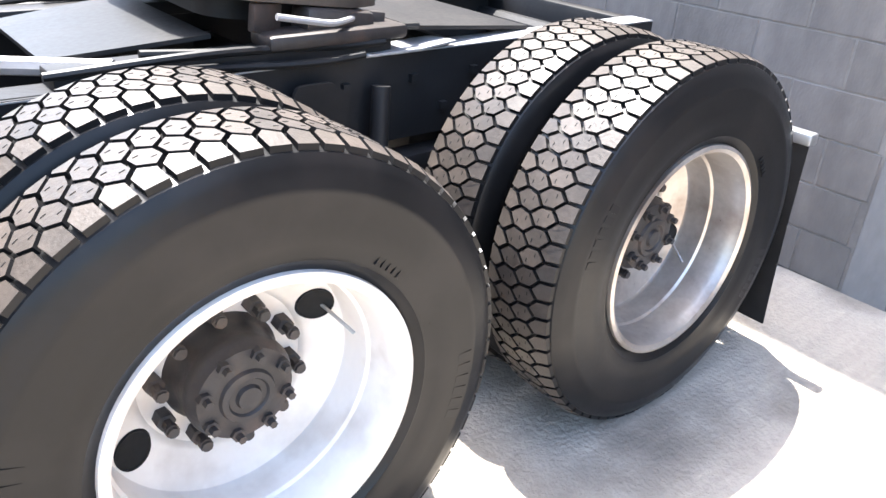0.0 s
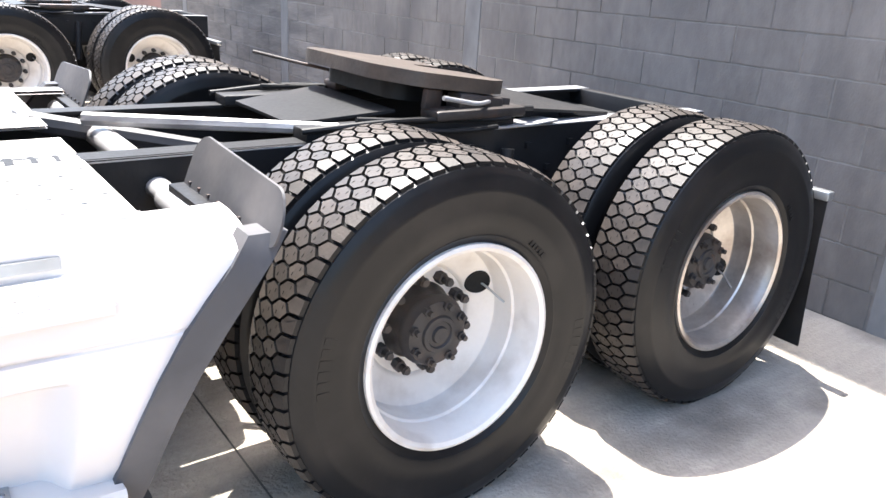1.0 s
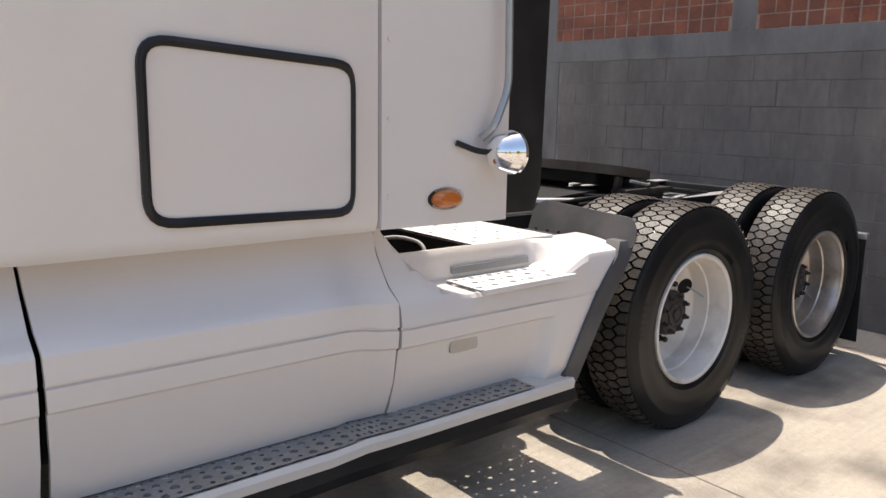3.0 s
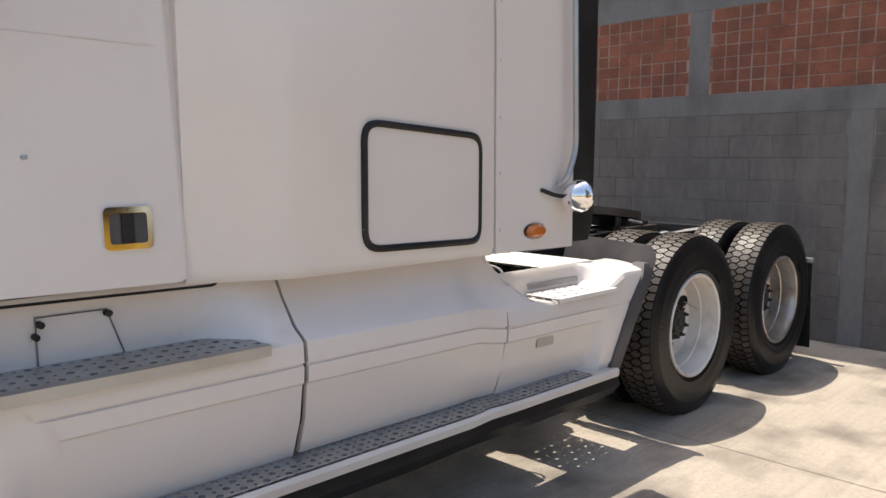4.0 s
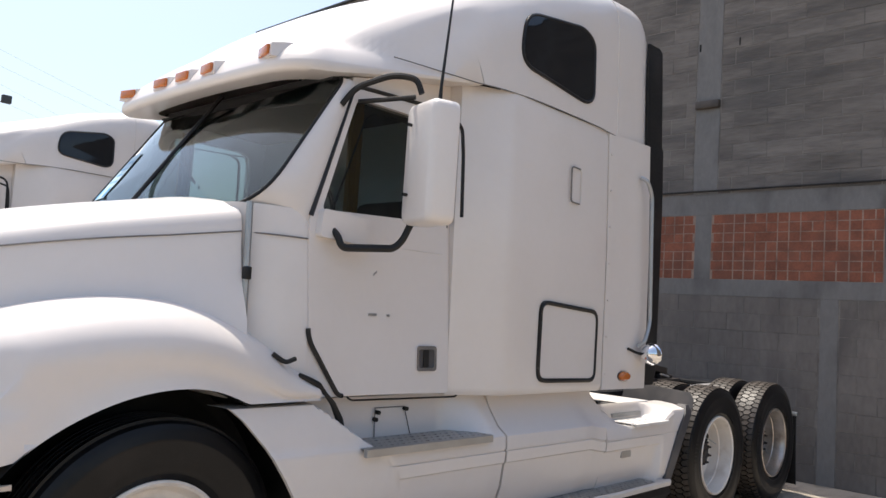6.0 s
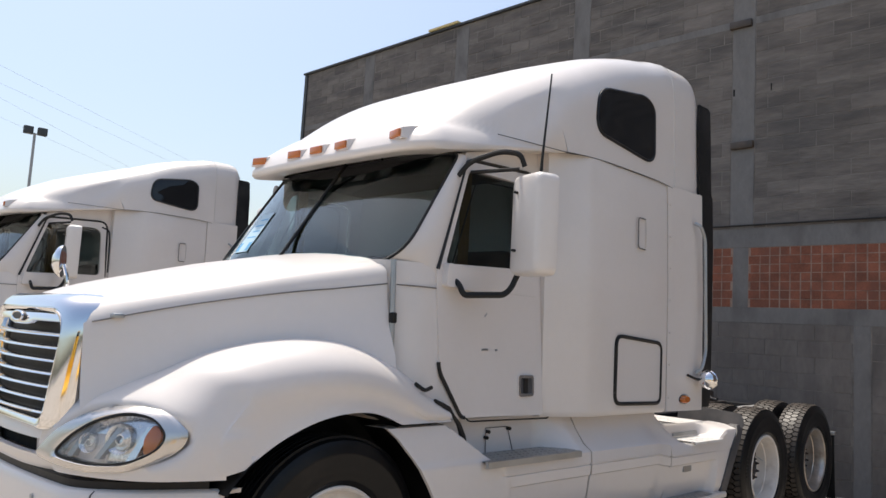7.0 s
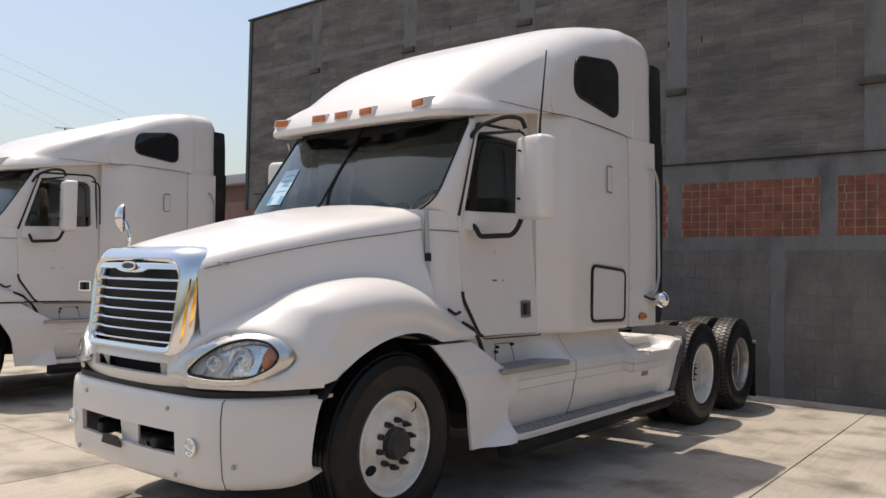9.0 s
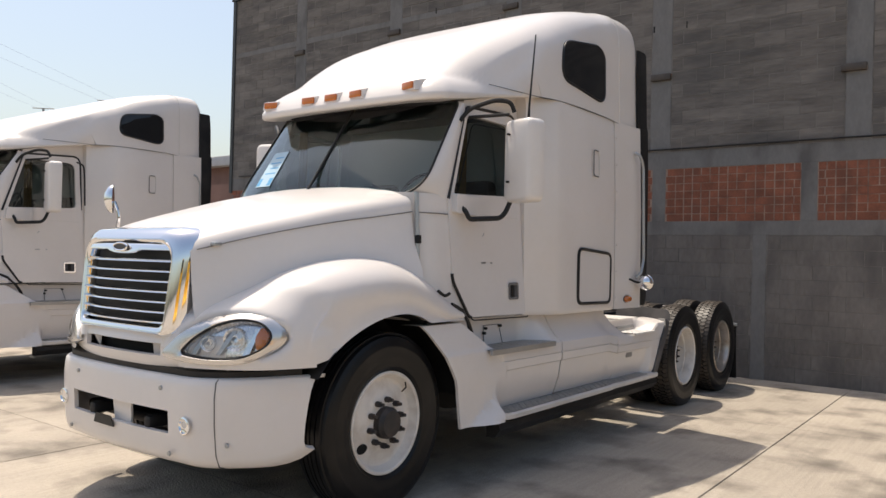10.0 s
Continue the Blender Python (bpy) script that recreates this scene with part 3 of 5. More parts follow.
def lamp_x(y, z):
    """Plan of the nose round the headlamp."""
    x = curve_at([(-1.02, -5.33), (-0.96, -5.465), (-0.90, -5.55), (-0.80, -5.635), (-0.68, -5.705), (-0.55, -5.755), (-0.40, -5.785)], y)
    return x - 0.012 + 0.045 * max(z - 1.0, 0) / 0.2 + 0.05 * (max(z - 1.08, 0) / 0.13) ** 2


def settle(p):
    """Let the fender meet the headlamp's surround."""
    x, y, z = p
    q = math.hypot((y + 0.70) / 0.29, (z - 1.08) / 0.14)
    well = math.hypot((y + 0.745) / 0.215, (z - 1.08) / 0.115)
    goal = lamp_x(y, z) + 0.016 + 0.09 * min(max((1.12 - well) / 0.25, 0), 1)
    w = min(max((2.1 - q) / 1.05, 0), 1) * min(max((0.26 - abs(goal - x)) / 0.14, 0), 1)
    if y < -1.03 or y > -0.36:
        w = 0
    return (x + (goal - x) * w * w * (3 - 2 * w), y, z)


def fender_section(x):
    zc = curve_at([(-5.74, 1.03), (-5.6, 1.20), (-5.45, 1.31), (-5.25, 1.42), (-5.0, 1.485), (-4.75, 1.50), (-4.5, 1.46), (-4.25, 1.36), (-4.03, 1.20)], x)
    yo = curve_at([(-5.74, -0.56), (-5.68, -0.70), (-5.6, -0.81), (-5.45, -0.93), (-5.25, -1.02), (-5.0, -1.07), (-4.6, -1.095), (-4.03, -1.09)], x)
    d = abs(x + 4.70)
    if d < 0.52 or x > -4.70:
        zl = max(0.52 + math.sqrt(max(0.665 ** 2 - d * d, 0)), 1.12 if x > -4.44 else 0.922)
    else:
        zl = 0.922
    pts = [(-0.30, zc - 0.20)]
    turn = 0.30
    drop = min(0.20, max(zc - zl - 0.02, 0.02))
    for k in range(13):
        a = math.pi / 2 * k / 12
        pts.append((yo + turn - turn * math.sin(a) ** 0.9, zc - drop * (1 - math.cos(a) ** 0.9)))
    low = zc - drop
    for k in range(1, 7):
        t = k / 6
        pts.append((yo + 0.012 * math.sin(math.pi * t), low + (zl - low) * t))
    pts.append((yo + 0.03, zl + 0.004))
    pts.append((yo + 0.05, zl + 0.03))
    return [settle((x, y, z)) for y, z in pts]


def hood_section(x):
    zc = curve_at([(-5.76, 1.55), (-5.70, 1.615), (-5.5, 1.70), (-5.2, 1.79), (-4.8, 1.90), (-4.38, 1.985)], x)
    w = curve_at([(-5.76, 0.465), (-5.5, 0.595), (-5.0, 0.76), (-4.6, 0.86), (-4.38, 0.905)], x)
    pts = [(0, zc), (-0.3 * w, zc - 0.004), (-0.55 * w, zc - 0.016), (-0.75 * w, zc - 0.035), (-0.88 * w, zc - 0.056), (-0.95 * w, zc - 0.080), (-0.99 * w, zc - 0.115), (-w, zc - 0.16), (-w - 0.008, zc - 0.26), (-w - 0.03, zc - 0.40), (-w - 0.09, zc - 0.55), (-w - 0.10, 0.95 if x < -5.4 else min(zc - 0.57, 1.34))]
    return [(x, y, z) for y, z in pts]


def sweep(z):
    """How far the rear edge of the side fairing curves forward below its top."""
    d = 0.965 - z
    return -0.76 * d + 0.36 * d * abs(d)


def cab_y(z):
    return -(1.01 - 0.062 * (z - 1.12))


def plate_with_holes(x0, x1, y0, y1, z, thick, cols, rows, radius, seed=3):
    """A tread plate with real round holes, in rows."""
    bm = bmesh.new()
    dx, dy = (x1 - x0) / cols, (y1 - y0) / rows
    for i in range(cols):
        for j in range(rows):
            cx, cy = x0 + (i + 0.5) * dx, y0 + (j + 0.5) * dy
            big = (i + j) % 2 == 0
            r = radius if big else radius * 0.55
            sq = [(cx + sx * dx / 2, cy + sy * dy / 2) for sx, sy in ((-1, -1), (0, -1), (1, -1), (1, 0), (1, 1), (0, 1), (-1, 1), (-1, 0))]
            ci = [(cx + r * math.cos(a), cy + r * math.sin(a)) for a in [math.radians(-135 + 45 * k) for k in range(8)]]
            o = [bm.verts.new((*p, z)) for p in sq]
            c = [bm.verts.new((*p, z + 0.002)) for p in ci]
            d = [bm.verts.new((*p, z - thick)) for p in ci]
            e = [bm.verts.new((*p, z - thick)) for p in sq]
            for k in range(8):
                q = (k + 1) % 8
                bm.faces.new((o[k], o[q], c[q], c[k]))
                bm.faces.new((c[k], c[q], d[q], d[k]))
                bm.faces.new((d[k], d[q], e[q], e[k]))
    bmesh.ops.remove_doubles(bm, verts=bm.verts, dist=1e-5)
    return bm


def build_truck(antenna=True):
    truck = thing("truck_tractor", "white long-nosed truck tractor with sleeper cab parked on concrete", "truck", "parked truck tractors")

    # wheels
    for s in (-1, 1):
        add_wheel(truck, "steer", STEER_X, s * 1.085, s, RIM_WHITE)
        for i, x in enumerate(DRIVE_X):
            add_wheel(truck, "drive", x, s * 1.245, s, RIM_METAL if i else RIM_WHITE, 0.30 if i == 0 else 1.1)
            add_wheel(truck, "inner", x, s * 0.925, s, RIM_WHITE)

    # chassis
    for s in (-1, 1):
        bm = box(-5.2, 2.05, s * 0.43 - 0.012, s * 0.43 + 0.012, 0.72, 0.985)
        box(-5.2, 2.05, min(s * 0.34, s * 0.43), max(s * 0.34, s * 0.43), 0.975, 0.987, bm=bm)
        box(-5.2, 2.05, min(s * 0.34, s * 0.43), max(s * 0.34, s * 0.43), 0.718, 0.730, bm=bm)
        part("frame_rail", bm, FRAME, truck, "dusty black steel frame rail")
        part("rail_top", box(-1.2, 2.05, min(s * 0.341, s * 0.441), max(s * 0.341, s * 0.441), 0.988, 0.992), WORN_SUNLIT, truck, "rail flange painted pale as if sunlit")
        for k in range(26):
            bx = -1.15 + k * 0.12
            part("frame_bolt", box(bx - 0.012, bx + 0.012, s * 0.452 - 0.012, s * 0.452 + 0.012, 0.80 + 0.1 * (k % 2), 0.825 + 0.1 * (k % 2)), FRAME, truck)
    part("crossmember", rod([(-0.56, -0.42, 0.93), (-0.56, 0.42, 0.93)], 0.042, 12), WORN_SUNLIT, truck, "dusty pale cross tube")
    for x in (-0.95, 0.62, 1.35, 1.95):
        part("crossmember", rod([(x, -0.42, 0.86), (x, 0.42, 0.86)], 0.05, 10), FRAME, truck)
    for x in DRIVE_X:
        bm = rod([(x, -0.95, HUB_Z), (x, -0.25, HUB_Z), (x, -0.16, HUB_Z), (x, 0.16, HUB_Z), (x, 0.25, HUB_Z), (x, 0.95, HUB_Z)], [0.07, 0.085, 0.19, 0.19, 0.085, 0.07], 16)
        part("axle", bm, FRAME, truck, "black drive axle housing")
        for s in (-1, 1):
            part("suspension_arm", box(x - 0.50, x + 0.12, s * 0.43 - 0.05, s * 0.43 + 0.05, 0.60, 0.68, 0.02), FRAME, truck)
            part("air_spring", spin([(0.0, 0.0), (0.10, 0.0), (0.125, 0.05), (0.11, 0.10), (0.125, 0.15), (0.09, 0.20), (0, 0.20)], n=20), BLACK, truck).matrix_basis = pose(x + 0.32, s * 0.43, 0.50, 90)
    part("axle", rod([(STEER_X, -0.95, 0.5), (STEER_X, 0.95, 0.5)], 0.06, 10), FRAME, truck, "black steering axle beam")
    part("sway_bar", rod([(-0.61, 0.16, 1.0), (0.05, -0.38, 1.02)], 0.022), WORN_SUNLIT, truck, "dusty diagonal brace bar")
    part("torque_rod", rod([(-0.75, 0.28, 0.98), (-0.2, 0.1, 0.86)], 0.035), GREY_TRIM, truck)
    part("driveshaft", rod([(-3.2, 0, 0.66), (-0.42, 0, 0.58), (-0.40, 0, 0.58), (-0.17, 0, 0.56)], [0.06, 0.06, 0.085, 0.085], 16), FRAME, truck, "black steel driveshaft")
    part("crossmember_plate", slab(rounded([(-0.92, -0.33), (-0.34, -0.33), (-0.30, -0.12), (-0.30, 0.33), (-0.92, 0.33)], 0.05), [], lambda u, v, d: (u, v, 0.742 - d), 0.014), FRAME, truck, "dusty black plate added to shade the ground")
    part("air_tank", rod([(-1.16, -0.32, 0.80), (-1.16, -0.29, 0.80), (-1.16, 0.29, 0.80), (-1.16, 0.32, 0.80)], [0.08, 0.12, 0.12, 0.08], 20), FRAME, truck, "black air tank added to shade the ground")
    part("rear_crossmember", box(1.98, 2.05, -0.43, 0.43, 0.72, 0.99, 0.01), FRAME, truck)
    part("engine_block", box(-5.0, -3.2, -0.40, 0.40, 0.50, 1.30, 0.05), FRAME, truck)
    part("front_pan", box(-5.55, -4.2, -0.75, 0.75, 0.50, 0.56, 0.02), FRAME, truck)

    # fifth wheel, tilted back
    tilt = pose(0.66, 0.03, 1.150, 0, 7, 0)
    out = rounded([(-0.41, -0.28), (-0.29, -0.43), (0.06, -0.43), (0.22, -0.32), (0.18, -0.09), (-0.02, -0.045), (-0.02, 0.045), (0.18, 0.09), (0.22, 0.32), (0.06, 0.43), (-0.29, 0.43), (-0.41, 0.28)], 0.06)
    fifth = part("fifth_wheel", slab(out, [], lambda u, v, d: (u, v, 0.03 - d), 0.055), RUST, truck, "greasy rusted fifth wheel coupling plate")
    fifth.matrix_basis = tilt
    part("coupling_skirt", slab(rounded([(-0.31, -0.27), (0.08, -0.33), (0.08, 0.33), (-0.31, 0.27)], 0.08), [], lambda u, v, d: (u, v, -0.025 - d), 0.07), FRAME, fifth)
    for s in (-1, 1):
        part("trunnion", box(-0.10, 0.12, s * 0.40 - 0.05, s * 0.40 + 0.05, -0.10, -0.03, 0.015), IRON, fifth)
    part("release_handle", rod([(-0.30, 0.25, -0.05), (-0.42, 0.42, -0.04), (-0.52, 0.56, -0.03)], 0.007), IRON, fifth)
    part("release_arm", rod(arc([(0.05, -0.44, -0.05), (-0.05, -0.50, -0.06), (-0.22, -0.50, -0.05)], 0.04), 0.009), WORN_SUNLIT, fifth, "worn release lever")
    for u0, v0, a0 in ((-0.20, -0.40, 0.3), (0.12, -0.41, -0.2), (-0.02, -0.36, 0.1)):
        part("bracket_plate", box(-0.05, 0.05, -0.012, 0.012, -0.055, 0.02, 0.006), IRON, fifth).matrix_basis = pose(u0, v0, -0.05, 0, 0, math.degrees(a0))
    for s in (-1, 1):
        part("slide_rail", box(-0.10, 0.82, s * 0.38 - 0.055, s * 0.38 + 0.055, 0.99, 1.035, 0.006), FRAME, truck)
        part("slide_bracket", box(0.42, 0.86, s * 0.40 - 0.06, s * 0.40 + 0.06, 1.035, 1.075, 0.012), IRON, truck)
        for k, (x0, x1, y0, z0) in enumerate(((-0.12, 0.78, 0.447, 1.040), (-0.02, 0.70, 0.462, 1.010), (0.10, 0.92, 0.430, 1.052))):
            pts = [(x, s * (y0 + 0.012 * math.sin(9 * x + k * 2)), z0 + 0.010 * math.sin(7 * x + k)) for x in span(x0, x1, 16)]
            part("air_line", rod(pts, 0.011, 8), BLACK, truck, "black rubber air line")
        part("rail_patch", slab(rounded([(0.70, 0.36), (0.80, 0.35), (1.02, 0.36), (1.06, 0.45), (0.92, 0.475), (0.72, 0.455)], 0.02), [], lambda u, v, d, s=s: (u, s * v, 1.004 + 0.006 * math.sin(14 * u) - d), 0.006), WORN_SUNLIT, truck, "bent pale flange plate")
        part("shock_bracket", slab(rounded([(0.40, 0.70), (0.60, 0.66), (0.64, 0.90), (0.58, 0.95), (0.47, 0.95)], 0.02), [], lambda u, v, d, s=s: (u, s * (0.50 - 0.06 * (0.95 - v) - d), v), 0.014), FRAME, truck, "dusty black suspension bracket")
        part("shock_absorber", rod([(0.74, s * 0.50, 0.92), (0.70, s * 0.54, 0.56)], 0.028, 12), FRAME, truck)
    part("ramp_plate", slab([(-0.20, -0.30), (0.20, -0.38), (0.20, 0.38), (-0.20, 0.30)], [], lambda u, v, d: (u + 0.12, v * 0.85, 1.015 + 0.10 * (u + 0.32) - d), 0.012), BLACK, truck)
    part("ramp_rear", slab([(0.0, -0.42), (0.55, -0.36), (0.55, 0.36), (0.0, 0.42)], [], lambda u, v, d: (u + 0.90, v, 1.06 - 0.10 * u - d), 0.012), FRAME, truck)

    # mud flaps and quarter guards
    for s in (-1, 1):
        part("flap_bracket", box(1.86, 1.91, min(s * 0.50, s * 1.24), max(s * 0.50, s * 1.24), 0.76, 0.80, 0.008), STEEL, truck, "metal mud flap hanger")
        part("mud_flap", loft([[(1.885 + 0.04 * t * t + 0.012 * math.sin(5 * v), s * (0.62 + 0.61 * v), 0.76 - 0.68 * t) for v in span(0, 1, 8)] for t in span(0, 1, 8)]
             + [[(1.893 + 0.04 * t * t + 0.012 * math.sin(5 * v), s * (0.62 + 0.61 * v), 0.76 - 0.68 * t) for v in span(0, 1, 8)] for t in span(1, 0, 8)]), BLACK, truck, "black rubber mud flap")
        out = rounded([(0, 0), (0.60, 0), (0.60, 0.10), (0.56, 0.17), (0.05, 0.20), (0, 0.15)], 0.03)
        guard = part("quarter_guard", slab(out, [], lambda u, v, d, s=s: (-0.53 + 0.24 * v - d, s * (0.63 + u), 0.955 + 0.62 * v), 0.006), GREY_TRIM, truck, "bent grey rubber quarter guard")
        for k in range(8):
            part("guard_bolt", box(-0.535, -0.524, s * (0.68 + 0.07 * k) - 0.005, s * (0.68 + 0.07 * k) + 0.005, 0.966, 0.975), IRON, guard)
        part("guard_bracket", box(-0.57, -0.52, min(s * 0.62, s * 1.2), max(s * 0.62, s * 1.2), 0.93, 0.960, 0.005), FRAME, truck)
        part("guard_tube", rod([(-0.55, s * 0.44, 0.90), (-0.55, s * 0.55, 0.90), (-0.55, s * 0.57, 0.90), (-0.55, s * 0.95, 0.90)], [0.032, 0.032, 0.044, 0.05], 14), WORN_SUNLIT, truck, "dusty bracket tube")

    # side fairings with steps
    for s in (-1, 1):
        def at(x, y, z, s=s):
            return (x, s * y, z)
        prof = [(0.98, 1.10), (1.03, 1.02), (1.10, 0.925), (1.146, 0.893), (1.160, 0.880), (1.164, 0.800), (1.155, 0.797), (1.155, 0.790), (1.164, 0.786), (1.160, 0.728), (1.148, 0.718), (1.132, 0.60), (1.095, 0.50), (1.085, 0.475)]

        def outer(x):
            return 1.0 + 0.03 * min(max((x + 2.7) / 2.2, -0.2), 1)

        def panel(name, x0, x1, n=10, lean=(0.0, 0.0), foot=0.0):
            rows = []
            for x in span(x0, x1, n):
                u = (x - x0) / (x1 - x0)
                row = []
                for y, z in prof:
                    xx = x + (lean[0] * (1 - u) + lean[1] * u) * (1.10 - z)
                    row.append(at(xx, y * outer(x), z))
                rows.append(row)
            back = [[(x, y - s * 0.02, z) for x, y, z in r] for r in rows[::-1]]
            bm = loft(rows + back + [rows[0]])
            return part(name, bm, WHITE, truck, "white side fairing panel", smooth=28)

        panel("side_fairing_mid", -2.735, -1.635, 12, (0.03, 0.0))
        # front section: flush panel, slanting edge, recess over the step
        levels = [(z, linear([(0.475, 1.085), (0.50, 1.095), (0.60, 1.132), (0.718, 1.148), (0.728, 1.160), (0.786, 1.164), (0.790, 1.155), (0.797, 1.155), (0.800, 1.164), (0.880, 1.160), (0.893, 1.146), (0.925, 1.10), (1.02, 1.03), (1.10, 0.98)], z))
                  for z in span(1.10, 0.905, 18) + [0.897, 0.893, 0.880, 0.840, 0.800, 0.797, 0.790, 0.786, 0.728, 0.718, 0.66, 0.60, 0.55, 0.50, 0.475, 0.44, 0.415]]
        rows = []
        for k in range(91):
            row = []
            for z, y in levels:
                xf = linear([(0.40, -4.11), (0.435, -4.115), (0.695, -4.165), (0.93, -4.31), (1.05, -4.42), (1.118, -4.51)], z)
                x = xf + (-2.745 - xf) * k / 90
                edge = linear([(0.86, -3.66), (0.893, -3.69), (1.10, -4.06)], z)
                fr = 1 - min(max((x - edge) / 0.05, 0), 1)
                fr = fr * fr * (3 - 2 * fr)
                rear = min(max((-2.80 - x) / 0.25, 0), 1)
                rear = rear * rear * (3 - 2 * rear)
                flush = linear([(0.40, 1.142), (0.62, 1.142), (0.718, 1.150), (0.893, 1.146), (0.925, 1.130), (1.02, 1.105), (1.10, 1.082)], z)
                if z < 0.62:
                    t = min(max((x + 4.06) / 0.40, 0), 1)
                    flush += 0.095 * min(max((0.42 + 0.15 * t - z) / 0.11, 0), 1) * min(t * 3, 1)
                    fr = min(max((-3.60 - x) / 0.06, 0), 1)
                inside = (0.915 + (1.10 - z) * 0.05) if z > 0.892 else y
                row.append(at(x, (flush * fr + (inside * rear + y * (1 - rear)) * (1 - fr)) * outer(x), z))
            x0, y0, z0 = row[0]
            rows.append([(x0, y0 - s * 0.16, z0 - 0.004), (x0, y0 - s * 0.02, z0 + 0.002)] + row)
        back = [[(x, y - s * 0.02, z) for x, y, z in r] for r in rows[::-1]]
        part("side_fairing_front", loft(rows + back + [rows[0]]), WHITE, truck, "white front side fairing with a step recess", smooth=32)
        part("access_cover", slab(rounded([(-3.48, 0.885), (-3.23, 0.885), (-3.28, 1.04), (-3.48, 1.04)], 0.01), [], lambda u, v, d, s=s: at(u, 0.914 + (1.10 - v) * 0.05 - d, v), 0.006), WHITE, truck, "small white access cover")
        part("cover_seam", rod([at(u, 0.918 + (1.10 - v) * 0.05, v) for u, v in ((-3.48, 0.885), (-3.48, 1.04), (-3.28, 1.04), (-3.23, 0.885))], 0.003, 5), SEAM, truck)
        for bx, bz in ((-3.47, 1.02), (-3.28, 1.03), (-3.485, 0.985)):
            part("cover_bolt", rod([at(bx, 0.92, bz), at(bx, 0.945, bz)], 0.011, 10), BLACK, truck)
        bm = plate_with_holes(-3.80, -2.88, 0.945, 1.165, 0.900, 0.006, 22, 4, 0.012)
        for v in bm.verts:
            v.co.y *= s
        part("upper_step", bm, STEEL, truck, "perforated aluminium step")
        part("step_edge", loft([[at(x, 1.165, 0.903), at(x, 1.186, 0.900), at(x, 1.186, 0.862), at(x, 1.165, 0.862)] for x in (-3.80, -2.88)], close=True, cap=True), STEEL, truck)

        # lower running board
        bm = plate_with_holes(-3.62, -1.06, 1.085, 1.225, 0.472, 0.006, 64, 4, 0.0125)
        for v in bm.verts:
            v.co.y *= s
        part("running_board", bm, STEEL, truck, "long perforated aluminium running board")
        rows = []
        for x in span(-3.70, -0.86, 20):
            e = 1.235 - 0.05 * max(0, (-3.55 - x) / 0.15)
            rows.append([at(x, 1.08, 0.468), at(x, e - 0.03, 0.462), at(x, e, 0.468), at(x, e + 0.010, 0.455), at(x, e + 0.006, 0.425), at(x, e - 0.03, 0.412), at(x, 1.08, 0.415)])
        part("board_lip", loft(rows, close=True, cap=True), DIRTY, truck, "rounded dusty lower lip")
        part("board_valance", loft([[at(x, 1.20, 0.40), at(x, 1.215, 0.36), at(x, 1.17, 0.30), at(x, 1.10, 0.30), at(x, 1.10, 0.40)] for x in span(-3.72, -0.80, 8)], close=True, cap=True), BLACK, truck, "dark lower valance")

        # rear section with the deck step
        def ease(v):
            v = min(max(v, 0.0), 1.0)
            return v * v * (3 - 2 * v)
        lower = [(1.164, 0.80), (1.155, 0.797), (1.155, 0.790), (1.164, 0.786), (1.160, 0.728), (1.142, 0.716), (1.122, 0.60), (1.095, 0.50), (1.085, 0.475), (1.085, 0.44)]
        flare = [(1.167, 0.80), (1.164, 0.797), (1.164, 0.790), (1.167, 0.786), (1.168, 0.728), (1.168, 0.718), (1.166, 0.60), (1.160, 0.50), (1.150, 0.475), (1.135, 0.36)]
        plain = [(0.96, 1.10), (0.98, 1.10), (0.995, 1.06), (1.02, 1.02), (1.06, 0.96), (1.095, 0.92), (1.14, 0.885), (1.155, 0.86)]
        notch = [(0.90, 0.99), (0.945, 0.997), (0.958, 0.98), (0.965, 0.94), (0.972, 0.885), (1.00, 0.872), (1.150, 0.872), (1.160, 0.858)]
        tail = [(0.90, 0.985), (0.95, 0.985), (1.00, 0.982), (1.04, 0.978), (1.08, 0.972), (1.12, 0.965), (1.155, 0.955), (1.168, 0.93)]
        rows = []
        for x in span(-1.625, -0.555, 66):
            b, f = ease((x + 0.92) / 0.20), ease((x + 0.99) / 0.17)
            row = []
            for p, q, r in zip(plain, notch, tail):
                a = ease((x + 1.62 - 0.75 * (1.10 - p[1])) / 0.09)
                y = (p[0] * (1 - a) + q[0] * a) * (1 - b) + r[0] * b
                z = (p[1] * (1 - a) + q[1] * a) * (1 - b) + r[1] * b
                row.append((y, z))
            for p, q in zip(lower, flare):
                row.append((p[0] * (1 - f) + q[0] * f, p[1] * (1 - f) + q[1] * f))
            lean = ease((x + 1.10) / 0.58)
            rows.append([at(x + lean * sweep(z), y * outer(x), z) for y, z in row])
        back = [[(x, y - s * 0.015, z - 0.012) for x, y, z in r] for r in rows[::-1]]
        part("side_fairing_rear", loft(rows + back + [rows[0]]), WHITE, truck, "white rear side fairing with a step", smooth=30)
        bm = plate_with_holes(-1.33, -0.85, 1.005, 1.195, 0.886, 0.008, 11, 3, 0.015)
        for v in bm.verts:
            v.co.y *= s
        part("deck_step", bm, DECK, truck, "white perforated step")
        part("step_lip", loft([[at(x, 1.19, 0.888), at(x, 1.205, 0.886), at(x, 1.205, 0.866), at(x, 1.19, 0.866)] for x in (-1.32, -0.84)], close=True, cap=True), DECK, truck)
        part("step_back", loft([[at(x, 0.985, 0.905), at(x, 1.006, 0.905), at(x, 1.001, 0.93), at(x, 0.98, 0.93)] for x in (-1.29, -0.90)], close=True, cap=True), STEEL, truck)
